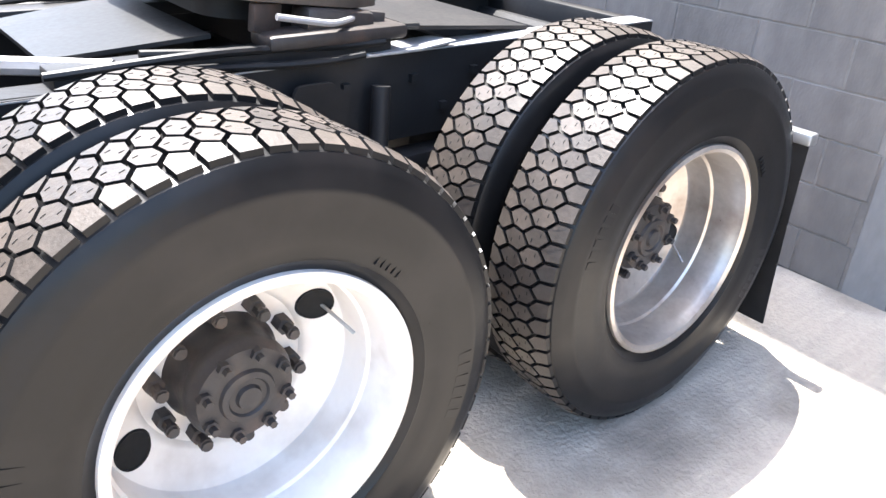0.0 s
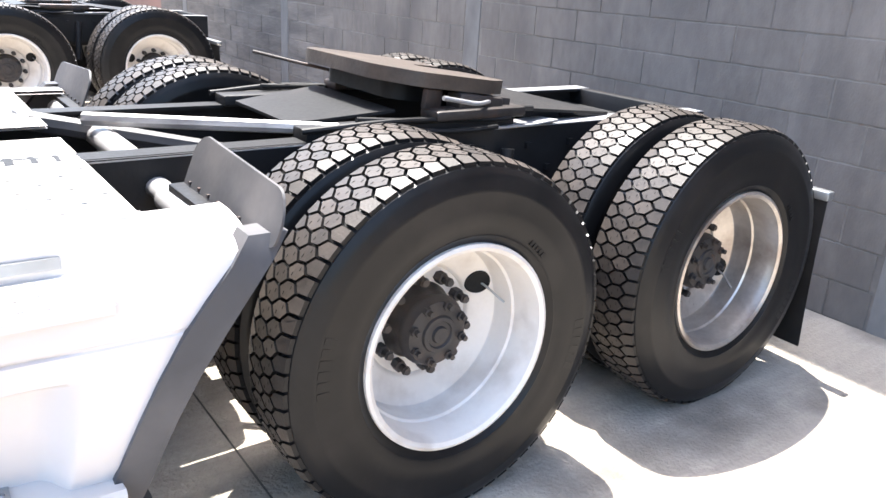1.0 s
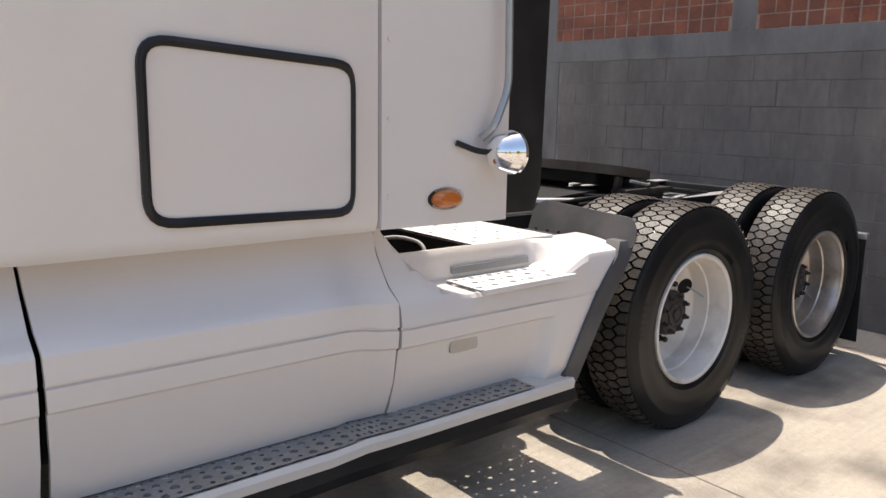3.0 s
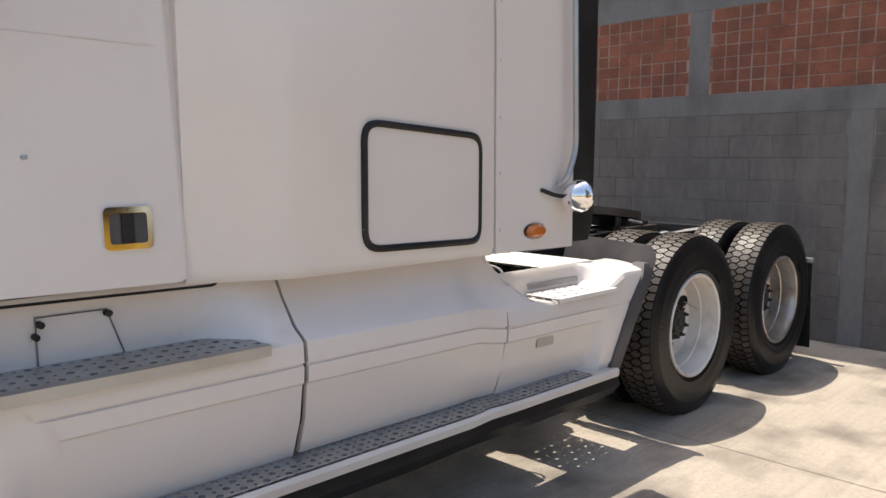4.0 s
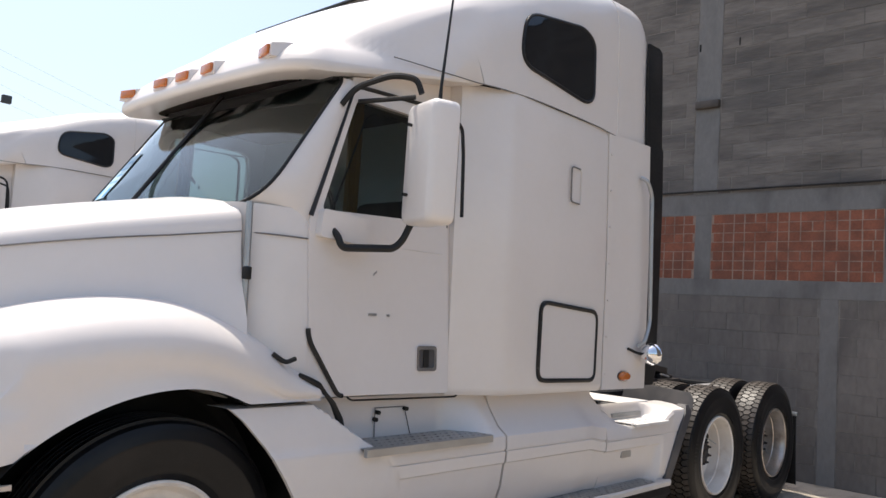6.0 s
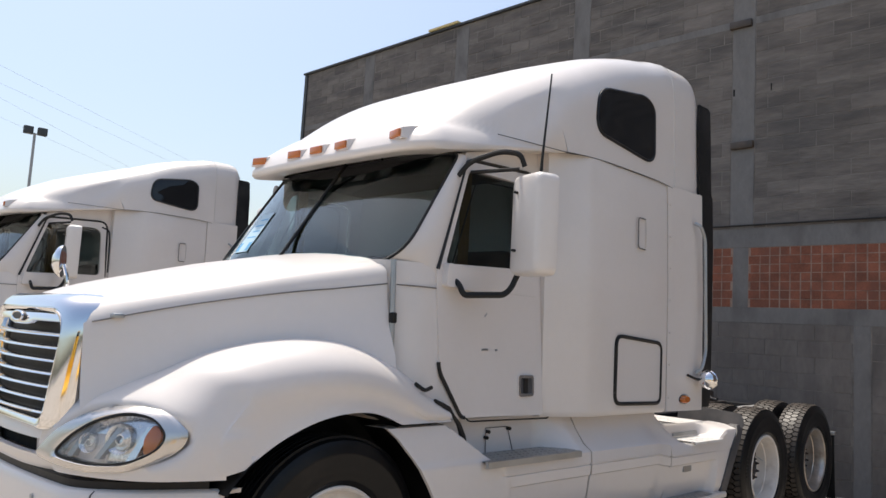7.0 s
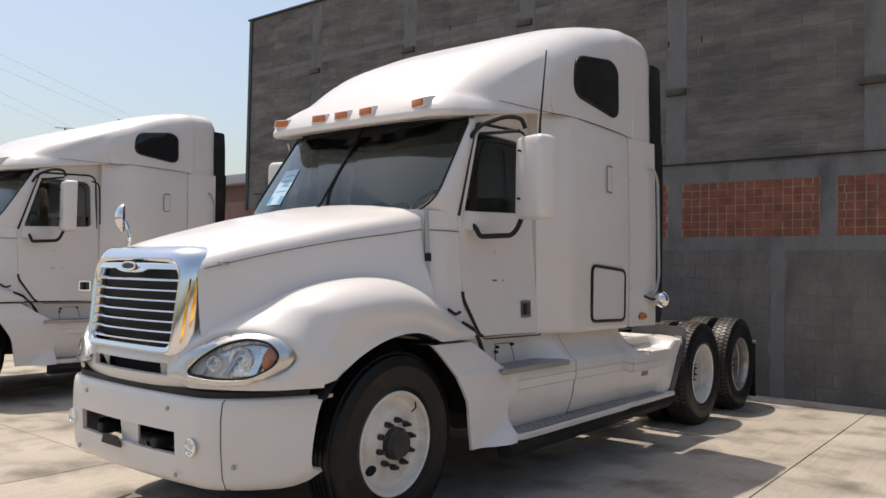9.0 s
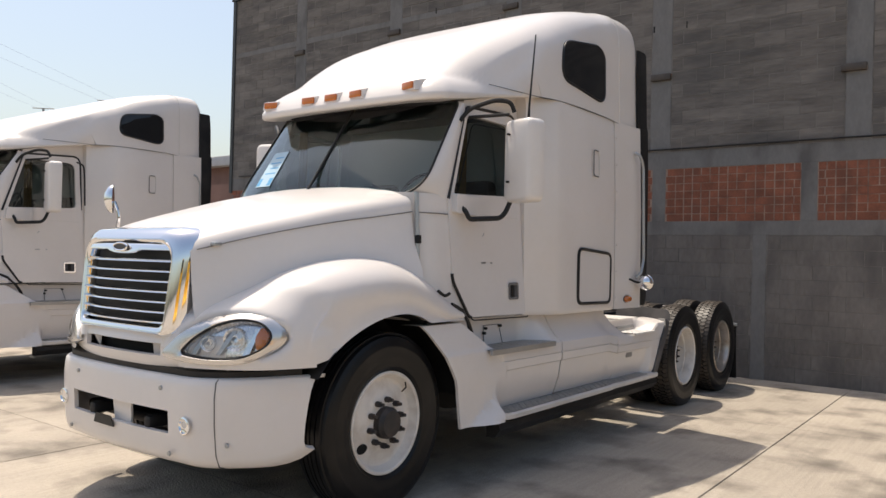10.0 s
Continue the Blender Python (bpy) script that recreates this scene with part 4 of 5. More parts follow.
        part("slot_handle", slab(rounded([(-1.435, 0.66), (-1.305, 0.66), (-1.305, 0.705), (-1.435, 0.705)], 0.012), [], lambda u, v, d, s=s: at(u, 1.162 - d, v), 0.02), STEEL, truck, "recessed metal latch")
        part("fairing_trim", loft([[at(-0.585 + sweep(z), y, z), at(-0.505 + sweep(z), y + 0.012, z), at(-0.505 + sweep(z), y - 0.07, z), at(-0.585 + sweep(z), y - 0.07, z)]
                                   for z, y in ((0.985, 1.19), (0.93, 1.212), (0.86, 1.215), (0.78, 1.216), (0.69, 1.215), (0.60, 1.214), (0.52, 1.207), (0.45, 1.20), (0.38, 1.18), (0.32, 1.16))], close=True, cap=True), GREY_TRIM, truck, "grey rubber fairing edge")
        bm = plate_with_holes(-1.15, -0.72, 0.10, 0.955, 0.998, 0.010, 7, 13, 0.010)
        for v in bm.verts:
            v.co.y *= s
        part("deck_plate", bm, DECK, truck, "white perforated deck plate")
        part("deck_frame", loft([[(x, s * y, z) for y, z in ((0.955, 0.998), (0.965, 0.998), (0.965, 0.965), (0.955, 0.965))] for x in (-1.155, -0.715)], close=True, cap=True), DECK, truck)
        part("air_tank", rod([(-1.20, s * 0.55, 0.62), (-1.16, s * 0.55, 0.62), (-0.70, s * 0.55, 0.62), (-0.66, s * 0.55, 0.62)], [0.08, 0.13, 0.13, 0.08], 18), FRAME, truck, "black air tank added under the deck for shade")
        part("battery_box", box(-1.68, -1.32, min(s * 0.50, s * 0.92), max(s * 0.50, s * 0.92), 0.45, 0.80, 0.02), FRAME, truck)
        part("tank", rod([(-3.6, s * 0.66, 0.66), (-1.75, s * 0.66, 0.66)], 0.24, 24), FRAME, truck)
        part("hose", rod(arc([(-1.40, s * 0.55, 0.97), (-1.30, s * 0.66, 1.0), (-1.26, s * 0.80, 0.99), (-1.30, s * 0.86, 0.90)], 0.06), 0.008), WEB, truck, "grey air hose")

    # sleeper
    plan = [(-3.06, -1.0), (-2.80, -1.115), (-2.74, -1.132), (-1.74, -1.135), (-1.705, -1.133), (-1.70, -1.10)]
    rows = []
    for z, k in ((1.10, 0.985), (1.115, 0.995), (1.14, 1.0), (2.0, 1.0), (2.72, 0.998), (2.79, 0.992)):
        half = [(x, y * k, z) for x, y in plan]
        rows.append(half + [(x, -y, zz) for x, y, zz in half[::-1]])
    bm = loft(rows, close=True, cap=True)
    sleeper = part("sleeper_body", bm, WHITE, truck, "white sleeper box", smooth=30)
    for s in (-1, 1):
        def side(u, v, d, s=s):
            return (u, s * (1.139 - d), v)
        hatch = rounded([(-2.43, 1.175), (-1.87, 1.165), (-1.87, 1.57), (-2.43, 1.607)], 0.07)
        part("hatch_gasket", rod([(u, s * 1.138, v) for u, v in hatch] + [(hatch[0][0], s * 1.138, hatch[0][1])], 0.014, 6, cap=False), BLACK, sleeper, "black rubber hatch gasket")
        part("luggage_hatch", slab(rounded([(-2.42, 1.185), (-1.88, 1.175), (-1.88, 1.56), (-2.42, 1.597)], 0.06), [], side, 0.01), WHITE, sleeper, "white luggage hatch")
        rows = []
        for x, y in ((-1.688, 1.136), (-1.45, 1.148), (-1.25, 1.165), (-1.205, 1.162), (-1.20, 1.150), (-1.22, 1.135), (-1.45, 1.120), (-1.688, 1.105)):
            rows.append([(x, s * y, z) for z in (1.105, 1.14, 2.0, 2.79)])
        part("cab_extender", loft(rows + rows[:1]), WHITE, sleeper, "white cab side extender panel")
        part("side_seam", box(-1.6935, -1.6915, min(s * 1.10, s * 1.1362), max(s * 1.10, s * 1.1362), 1.12, 2.78), WHITE, sleeper)
        for k in range(7):
            part("rivet", rod([(-1.665, s * 1.13, 1.20 + 0.24 * k), (-1.665, s * 1.142, 1.20 + 0.24 * k)], 0.008, 8), WHITE, sleeper)
        part("vent_grip_edge", rod(arc([(-2.20, s * 1.137, 2.45), (-2.09, s * 1.137, 2.45), (-2.09, s * 1.137, 2.23), (-2.20, s * 1.137, 2.23)], 0.03), 0.003), DIRTY, sleeper)
        part("vent_grip", rod(arc([(-2.10, s * 1.136, 2.45), (-2.20, s * 1.145, 2.45), (-2.20, s * 1.145, 2.23), (-2.10, s * 1.136, 2.23)], 0.03), 0.005), SEAM, sleeper, "thin recessed grip outline")
        mk = spin([(0.0, -0.035), (0.035, -0.030), (0.05, -0.012), (0.052, 0.0)], n=24)
        for v in mk.verts:
            v.co.x *= 1.28
            v.co.z *= 0.62
            v.co.y *= -s
        lamp = part("side_marker", mk, AMBER, sleeper, "oval amber side marker lamp")
        lamp.matrix_basis = pose(-1.475, s * 1.148, 1.185)
        part("lamp_base", spin([(0.060, -0.004), (0.060, 0.004), (0.0, 0.004)], n=24), IRON, lamp).matrix_basis = Matrix.Diagonal((1.28, 1.0, 0.62, 1.0))
        part("grab_bar", rod(arc([(-1.37, s * 1.165, 2.55), (-1.35, s * 1.205, 2.53), (-1.29, s * 1.215, 2.44), (-1.275, s * 1.215, 1.55), (-1.34, s * 1.215, 1.42), (-1.36, s * 1.175, 1.38)], 0.05), 0.014, 10), STEEL, sleeper, "tall metal grab bar")
        bowl = spin([(0.0, -0.085), (0.03, -0.08), (0.055, -0.06), (0.068, -0.03), (0.072, 0.0), (0.075, 0.004), (0.075, 0.016), (0.068, 0.02), (0.060, 0.026), (0.0, 0.03)], n=32)
        spot = part("work_lamp", bowl, CHROME, sleeper, "round chrome work lamp")
        spot.matrix_basis = pose(-1.29, s * 1.245, 1.335, 0, 0, -90)
        part("lamp_bracket", rod(arc([(-1.45, s * 1.15, 1.365), (-1.38, s * 1.19, 1.335), (-1.33, s * 1.22, 1.335)], 0.03), 0.010), BLACK, spot)
        bpy.context.view_layer.update()
        spot.children[0].matrix_parent_inverse = spot.matrix_basis.inverted()
        # black rear side extender
        rows = []
        for z, x1 in ((1.12, -1.06), (1.2, -1.03), (1.8, -1.02), (2.4, -1.005), (2.80, -0.99), (2.83, -1.01), (3.3, -1.01), (3.56, -1.03), (3.58, -1.06)):
            rows.append([(-1.215, s * 1.145, z), (x1 - 0.02, s * 1.150, z), (x1, s * 1.145, z), (x1, s * 1.135, z), (-1.215, s * 1.125, z)])
        part("side_extender", loft(rows, close=True, cap=True), BLACK, sleeper, "black rubber side extender")
        # roof window
        rw = rounded([(-2.71, 3.00), (-2.40, 2.965), (-1.96, 2.905), (-1.97, 3.36), (-2.08, 3.42), (-2.66, 3.33)], [0.13, 0.06, 0.15, 0.10, 0.12, 0.14])

        def on_roof(u, v, d, s=s):
            w = curve_at(ROOF_HALF, u)
            f, t, p = curve_at(ROOF_FOOT, u), curve_at(ROOF_TOP, u), curve_at(ROOF_POWER, u)
            k = min(max((v - f) / (t - f), 0), 0.999)
            return (u, s * (w * (1 - k ** p) ** (1 / p) + 0.008 - d), v)
        cu, cv = sum(p[0] for p in rw) / len(rw), sum(p[1] for p in rw) / len(rw)
        rings = [[on_roof(cu + (u - cu) * k, cv + (v - cv) * k, -0.002 if k < 0.98 else 0.02) for u, v in rw] for k in (1.0, 0.975, 0.8, 0.6, 0.4, 0.2, 0.05)]
        bm = loft(rings, close=True)
        bm.verts.ensure_lookup_table()
        bm.faces.new(bm.verts[-len(rw):])
        part("sleeper_window", bm, WINDOW, sleeper, "dark tinted sleeper window", smooth=60)
        part("window_gasket", rod([on_roof(u, v, 0.004) for u, v in rw + rw[:1]], 0.012, 6, cap=False), BLACK, sleeper)
    part("rear_liner", box(-1.72, -1.685, -1.06, 1.06, 1.12, 2.78), DIRTY, sleeper)

    # roof cap: the dome, and the brow over the windscreen
    angles = [math.pi / 2 * (k / 30) for k in range(31)]
    xs = span(BROW_END, -1.6, 26) + span(-1.55, -1.17, 10)
    bm = loft([[roof_point(x, a) for a in angles] for x in xs])
    inner = [[(x, y * 0.975, z - 0.025 * math.sin(a)) for a in angles for x, y, z in [roof_point(xx, a)]] for xx in span(-1.17, -1.70, 8)]
    loft([[roof_point(-1.17, a) for a in angles], inner[0]], bm=bm)
    loft(inner, bm=bm)
    bm.faces.new([bm.verts.new(p) for p in inner[-1]] + [bm.verts.new((-1.70, 0, 2.77))])
    rows = []
    for x, y, xt in brow_line():
        row = [(xt + (x - xt) * 0.80, -y * 0.80, brow_foot(x) + 0.015), (xt + (x - xt) * 0.95, -y * 0.955, brow_foot(x)), (x + 0.012 * (x < -4.1), -y * 0.993, brow_foot(x)), (x, -y, brow_foot(x) + 0.014)]
        p = curve_at(ROOF_POWER, BROW_END)
        for a in angles:
            c = max(math.cos(a), 0) ** (2 / p)
            px, py = xt + (x - xt) * c, -y * c
            row.append((px, py, brow_z(px, py, x, y, (1 - c) * math.hypot(x - xt, y))))
        rows.append(row)
    loft(rows, bm=bm)
    mirrored(bm)
    roof = part("roof_cap", bm, WHITE, truck, "white raised aerodynamic roof with a brow", smooth=50)
    for s in (-1, 1):
        seam = [(x, -brow_side(x), 2.772) for x in span(-3.60, BROW_END - 0.05, 6)] + [roof_point(x, 0.0) for x in span(BROW_END, -1.19, 20)]
        part("roof_seam", rod([(x, s * (-y + 0.001), z) for x, y, z in seam], 0.0032, 6), SEAM, roof)
    part("roof_joint", rod([(x, y * 1.001, z + 0.001) for x, y, z in [roof_point(-1.60, a) for a in angles]] + [(x, -y * 1.001, z + 0.001) for x, y, z in [roof_point(-1.60, a) for a in angles[::-1]]], 0.004, 5), DIRTY, roof)
    for y in (-0.71, -0.245, 0.0, 0.245, 0.71):
        pod = part("marker_pod", loft([[(0.0, -0.080, -0.035), (0.0, 0.080, -0.035), (0.004, 0.072, 0.030), (0.004, -0.072, 0.030)], [(0.05, -0.078, -0.03), (0.05, 0.078, -0.03), (0.06, 0.066, 0.046), (0.06, -0.066, 0.046)],
                                          [(0.30, -0.045, 0.02), (0.30, 0.045, 0.02), (0.30, 0.03, 0.10), (0.30, -0.03, 0.10)]], close=True, cap=True), WHITE, roof, smooth=60)
        pod.matrix_basis = pose(-4.240 + 0.034 * (abs(y) / 0.71) ** 2, y, 2.658 + 0.018 * (abs(y) / 0.71) ** 2, 0, 0, 14 * y / 0.71)
        part("marker_lamp", box(-0.014, 0.004, -0.060, 0.060, -0.024, 0.024, 0.006), AMBER, pod, "amber roof marker lamp")

    # cab shell: sides, door, screen
    for s in (-1, 1):
        def on_cab(u, v, d, s=s):
            return (u, s * (-cab_y(v) - d), v)
        glass_line = rounded([(-4.0, 1.945), (-3.775, 2.52), (-3.16, 2.52), (-3.15, 1.98)], [0.03, 0.05, 0.10, 0.05])
        out = [(-4.085, 1.12), (-4.085, 1.90), (-3.80, 2.62), (-3.06, 2.80), (-3.06, 1.12)]
        cab = part("cab_side", slab(out, [glass_line], on_cab, 0.05), WHITE, truck, "white cab side", smooth=30)
        door_line = rounded([(-3.86, 1.125), (-4.06, 1.36), (-4.072, 1.88), (-3.80, 2.575), (-3.10, 2.605), (-3.07, 1.115)], [0.03, 0.05, 0.03, 0.06, 0.10, 0.03])
        door = part("door", slab(door_line, [glass_line], lambda u, v, d, s=s: on_cab(u, v, d - 0.012, s), 0.014), WHITE, truck, "white closed cab door with small scuffs", smooth=30)
        part("door_seal", rod([on_cab(u, v, -0.004) for u, v in door_line + door_line[:1]], 0.005, 6, cap=False), BLACK, door)
        thick = [p for p in door_line if p[0] < -3.78 and p[1] > 1.9 or p[1] > 2.4] + [(-3.09, 1.96)]
        part("upper_seal", rod([on_cab(u, v, -0.008) for u, v in thick], 0.012, 6), BLACK, door)
        part("hinge_seal", rod([on_cab(u, v, -0.008) for u, v in door_line if u < -3.83 and v < 1.42], 0.011, 6), BLACK, door)
        part("door_window", slab(glass_line, [], lambda u, v, d, s=s: on_cab(u, v, d + 0.016, s), 0.005), DARK_GLASS, door, "dark tinted door window")
        part("sill_bracket", slab(rounded([(-4.04, 1.815), (-3.72, 1.80), (-3.70, 1.93), (-4.02, 1.945)], 0.02), [], lambda u, v, d, s=s: on_cab(u, v, d - 0.055, s), 0.05), WHITE, door, "white mirror bracket cover")
        part("belt_line", rod([on_cab(u, v, -0.011) for u, v in ((-3.70, 1.815), (-3.09, 1.815))], 0.003, 6), DIRTY, door)
        hp = part("door_handle", slab(rounded([(-3.315, 1.225), (-3.17, 1.225), (-3.17, 1.345), (-3.315, 1.345)], 0.02), [rounded([(-3.298, 1.242), (-3.187, 1.242), (-3.187, 1.328), (-3.298, 1.328)], 0.012)], lambda u, v, d, s=s: on_cab(u, v, d - 0.022, s), 0.012), CHROME, door, "chrome framed door handle")
        part("handle_cup", slab(rounded([(-3.298, 1.242), (-3.187, 1.242), (-3.187, 1.328), (-3.298, 1.328)], 0.012), [], lambda u, v, d, s=s: on_cab(u, v, d - 0.014, s), 0.006), GREY_TRIM, hp)
        part("handle_lever", slab(rounded([(-3.262, 1.242), (-3.225, 1.242), (-3.225, 1.328), (-3.262, 1.328)], 0.006), [], lambda u, v, d, s=s: on_cab(u, v, d - 0.020, s), 0.010), BLACK, hp)
        for u0, v0, w in ((-3.66, 1.475, 0.06), (-3.52, 1.475, 0.02), (-3.63, 1.66, 0.03)):
            part("scuff", slab(rounded([(u0, v0), (u0 + w, v0 + (0.02 if v0 > 1.6 else 0)), (u0 + w, v0 + 0.012 + (0.02 if v0 > 1.6 else 0)), (u0, v0 + 0.010)], 0.004), [], lambda u, v, d, s=s: on_cab(u, v, d - 0.0125, s), 0.004), STEEL, door, "worn paint scuff")
        # cowl between hood and door
        rows = []
        for z in span(1.12, 1.93, 10):
            yb = -cab_y(z)
            rows.append([(-4.06, s * yb, z), (-4.16, s * (yb - 0.008), z), (-4.27, s * (yb - 0.03), z), (-4.36, s * (yb - 0.075), z), (-4.40, s * (yb - 0.12), z), (-4.40, s * 0.5, z)])
        part("cowl_side", loft(rows), WHITE, truck, "white cowl panel", smooth=60)
        part("cowl_trim", rod([(-4.365, s * (0.945 - 0.02 * (z - 1.4)), z) for z in (1.30, 1.6, 1.93)], 0.016), STEEL, truck, "thin metal hinge strip")
        part("hood_latch", box(-4.382, -4.352, min(s * 0.93, s * 0.968), max(s * 0.93, s * 0.968), 1.595, 1.65, 0.006), BLACK, truck, "black rubber hood latch")
        edge = [(y, z) for y, z in SCREEN if y < -0.70 and z < 2.715]
        edge.sort(key=lambda p: math.atan2(p[1] - 2.35, -p[0]))
        rows = []
        for y, z in edge:
            zo = min(max(z - 0.02, 1.94), 2.70)
            xo = linear([(1.0, -4.17), (1.96, -4.17), (2.68, -3.935), (3.0, -3.93)], zo)
            yo = 0.995 - 0.035 * (zo - 1.94) / 0.75
            a, b = Vector(on_screen(y, z, -0.006)), Vector((xo, -yo, zo))
            c = a.lerp(b, 0.5) + Vector((-0.02, -0.035, 0.0))
            line = [a.lerp(c, t).lerp(c.lerp(b, t), t) for t in span(0, 1, 8)]
            rows.append([Vector(on_screen(y * 0.985, z, 0.03))] + line + [b + Vector((0.03, 0.03, 0))])
        part("windscreen_pillar", loft([[(p.x, -s * p.y, p.z) for p in r] for r in rows]), WHITE, truck, "white windscreen pillar", smooth=70)
        # mirror
        out = rounded([(-0.132, 1.90), (0.132, 1.90), (0.132, 2.475), (-0.132, 2.475)], 0.055)
        rings = []
        turn_m = -0.30
        for d, k in ((-0.085, 0.80), (-0.075, 0.93), (-0.05, 1.0), (0.05, 1.0), (0.07, 0.97), (0.072, 0.93)):
            ring = []
            for u, v in out:
                lx, ly = d, u * k
                ring.append((-3.615 + lx * math.cos(turn_m) + ly * math.sin(turn_m), s * (1.325 + ly * math.cos(turn_m) - lx * math.sin(turn_m)), 2.1875 + (v - 2.1875) * (0.5 + 0.5 * k)))
            rings.append(ring)
        mirror = part("mirror", loft(rings, close=True, cap=True), WHITE, truck, "large white plastic mirror housing", smooth=50)
        for v0 in (2.04, 2.37):
            part("mirror_screw", rod([(-3.66, s * 1.235, v0), (-3.707, s * 1.235, v0)], 0.008, 8), BLACK, mirror)
        part("upper_arm", rod(arc([(-3.90, s * 0.945, 2.46), (-3.86, s * 1.0, 2.545), (-3.74, s * 1.15, 2.61), (-3.64, s * 1.22, 2.60), (-3.62, s * 1.24, 2.53)], 0.06), 0.016), BLACK, mirror, "black mirror arm")
        part("upper_arm_inner", rod([(-3.78, s * 0.945, 2.50), (-3.62, s * 1.2, 2.52)], 0.012), BLACK, mirror)
        part("lower_arm", rod(arc([(-3.955, s * 0.99, 1.86), (-3.95, s * 1.04, 1.83), (-3.94, s * 1.06, 1.772), (-3.67, s * 1.16, 1.79), (-3.64, s * 1.19, 1.83), (-3.61, s * 1.22, 1.92)], 0.07), 0.018), BLACK, mirror, "black curved lower mirror arm")
        if s < 0 and antenna:
            part("antenna", rod([(-3.60, s * 1.345, 2.46), (-3.598, s * 1.347, 2.56), (-3.575, s * 1.375, 3.10)], [0.012, 0.008, 0.005]), BLACK, mirror, "thin black whip antenna")
        # hood latch straps and fender brace
        part("fender_strap", rod(arc([(-4.375, s * 1.085, 1.355), (-4.32, s * 1.105, 1.318), (-4.265, s * 1.10, 1.335)], 0.02), 0.011), BLACK, truck, "black rubber strap")
        part("strap_lower", rod([(-4.235, s * 1.10, 1.262), (-4.18, s * 1.105, 1.24), (-4.13, s * 1.105, 1.215), (-4.08, s * 1.10, 1.175), (-4.03, s * 1.095, 1.13), (-3.97, s * 1.08, 1.05), (-3.935, s * 1.075, 1.00)], [0.012, 0.014, 0.018, 0.010, 0.014, 0.018, 0.007]), BLACK, truck, "black rubber hood strap")

    cy, cz = 0.0, 2.35
    rings = [[on_screen(cy + (y - cy) * k, cz + (z - cz) * k, d) for y, z in SCREEN] for k, d in [(k, 0.0) for k in (0.04, 0.2, 0.4, 0.6, 0.8, 0.92, 1.0)] + [(k, 0.006) for k in (1.0, 0.92, 0.8, 0.6, 0.4, 0.2, 0.04)]]
    screen = part("windscreen", loft(rings, close=True, cap=True), GLASS, truck, "large curved tinted windscreen", smooth=60)
    part("screen_gasket", rod([on_screen(y, z, -0.003) for y, z in SCREEN + SCREEN[:1]], 0.009, 6, cap=False), BLACK, screen)
    part("screen_divider", rod([on_screen(0.0, z, -0.004) for z in span(1.985, 2.72, 6)], 0.012, 6), BLACK, screen)
    part("sun_visor", loft([[on_screen(y, z, 0.05 + 0.12 * (2.71 - z)) for y in span(-0.84, 0.84, 20)] for z in (2.70, 2.66, 2.60 , 2.585)]), INTERIOR, screen, "black sun visor behind the glass")

    def paper(t, u, d):
        return on_screen(0.50 + 0.22 * u + 0.02 * t, 2.10 + 0.30 * t, d)
    sheet = part("price_sheet", loft([[paper(t, u, d) for u in span(0, 1, 4)] for t, d in ((0, -0.006), (0.5, -0.006), (1, -0.006), (1, -0.003), (0, -0.003))]), PAPER, screen, "pale blue notice sheet on the windscreen")
    for k in range(4):
        t0 = 0.36 + 0.15 * k
        part("print_bar", loft([[paper(t, u, -0.008) for u in (0.10, 0.80 - 0.15 * (k % 2))] for t in (t0, t0 + 0.035)]), PAPER_BLUE, sheet)
    part("print_block", loft([[paper(t, u, -0.008) for u in (0.03, 0.97)] for t in (0.03, 0.24)]), PAPER_BLUE, sheet)

    # interior
    part("dashboard", box(-4.30, -3.95, -0.86, 0.86, 1.55, 1.93, 0.04), INTERIOR, truck)
    part("cab_floor", box(-4.3, -2.7, -0.92, 0.92, 1.14, 1.18), INTERIOR, truck)
    part("cab_rear_panel", box(-2.80, -2.74, -1.0, 1.0, 1.15, 2.9), INTERIOR, truck)
    part("headliner", box(-3.9, -2.74, -0.86, 0.86, 2.60, 2.63), INTERIOR, truck)
    for s in (-1, 1):
        seat = part("seat", box(-3.55, -3.05, s * 0.50 - 0.24, s * 0.50 + 0.24, 1.45, 1.62, 0.05), INTERIOR, truck, "dark grey cab seat")
        part("seat_back", box(-3.16, -3.0, s * 0.50 - 0.23, s * 0.50 + 0.23, 1.60, 2.12, 0.05), INTERIOR, seat)
        part("curtain", loft([[(-3.74 + 0.018 * k, s * (0.84 + 0.012 * (k % 2)), z) for k in range(7)] for z in (1.85, 2.55)]), CURTAIN, truck, "mustard yellow cab curtain")
    part("steering_wheel", rod([(-3.72 + 0.07 * math.sin(a), -0.5 + 0.23 * math.cos(a), 1.92 + 0.21 * math.sin(a)) for a in span(0, 2 * math.pi, 28)], 0.014, 8, cap=False), BLACK, truck, "black steering wheel")

    # hood, fenders, front
    bm = loft([hood_section(x) for x in span(-5.685, -4.38, 24)])
    hood = part("hood", mirrored(bm), WHITE, truck, "long white hood with a bright sun reflection", smooth=60)
    for s in (-1, 1):
        bm = loft([[(x, -s * y, z) for x, y, z in fender_section(x)] for x in span(-5.74, -5.2, 34) + span(-5.18, -4.03, 34)])
        part("fender", bm, WHITE, truck, "rounded white front fender", smooth=70)
        arch = []
        for a in span(-1.05, 1.45, 30):
            arch.append([(-4.70 + r * math.sin(a), s * y, 0.52 + r * math.cos(a)) for r, y in ((0.668, 1.045), (0.70, 0.62), (0.60, 0.60))])
        part("wheel_arch", loft(arch), BLACK, truck)
        part("inner_fender", box(-5.45, -4.0, s * 0.60 - 0.01, s * 0.60 + 0.01, 0.6, 1.35), BLACK, truck)
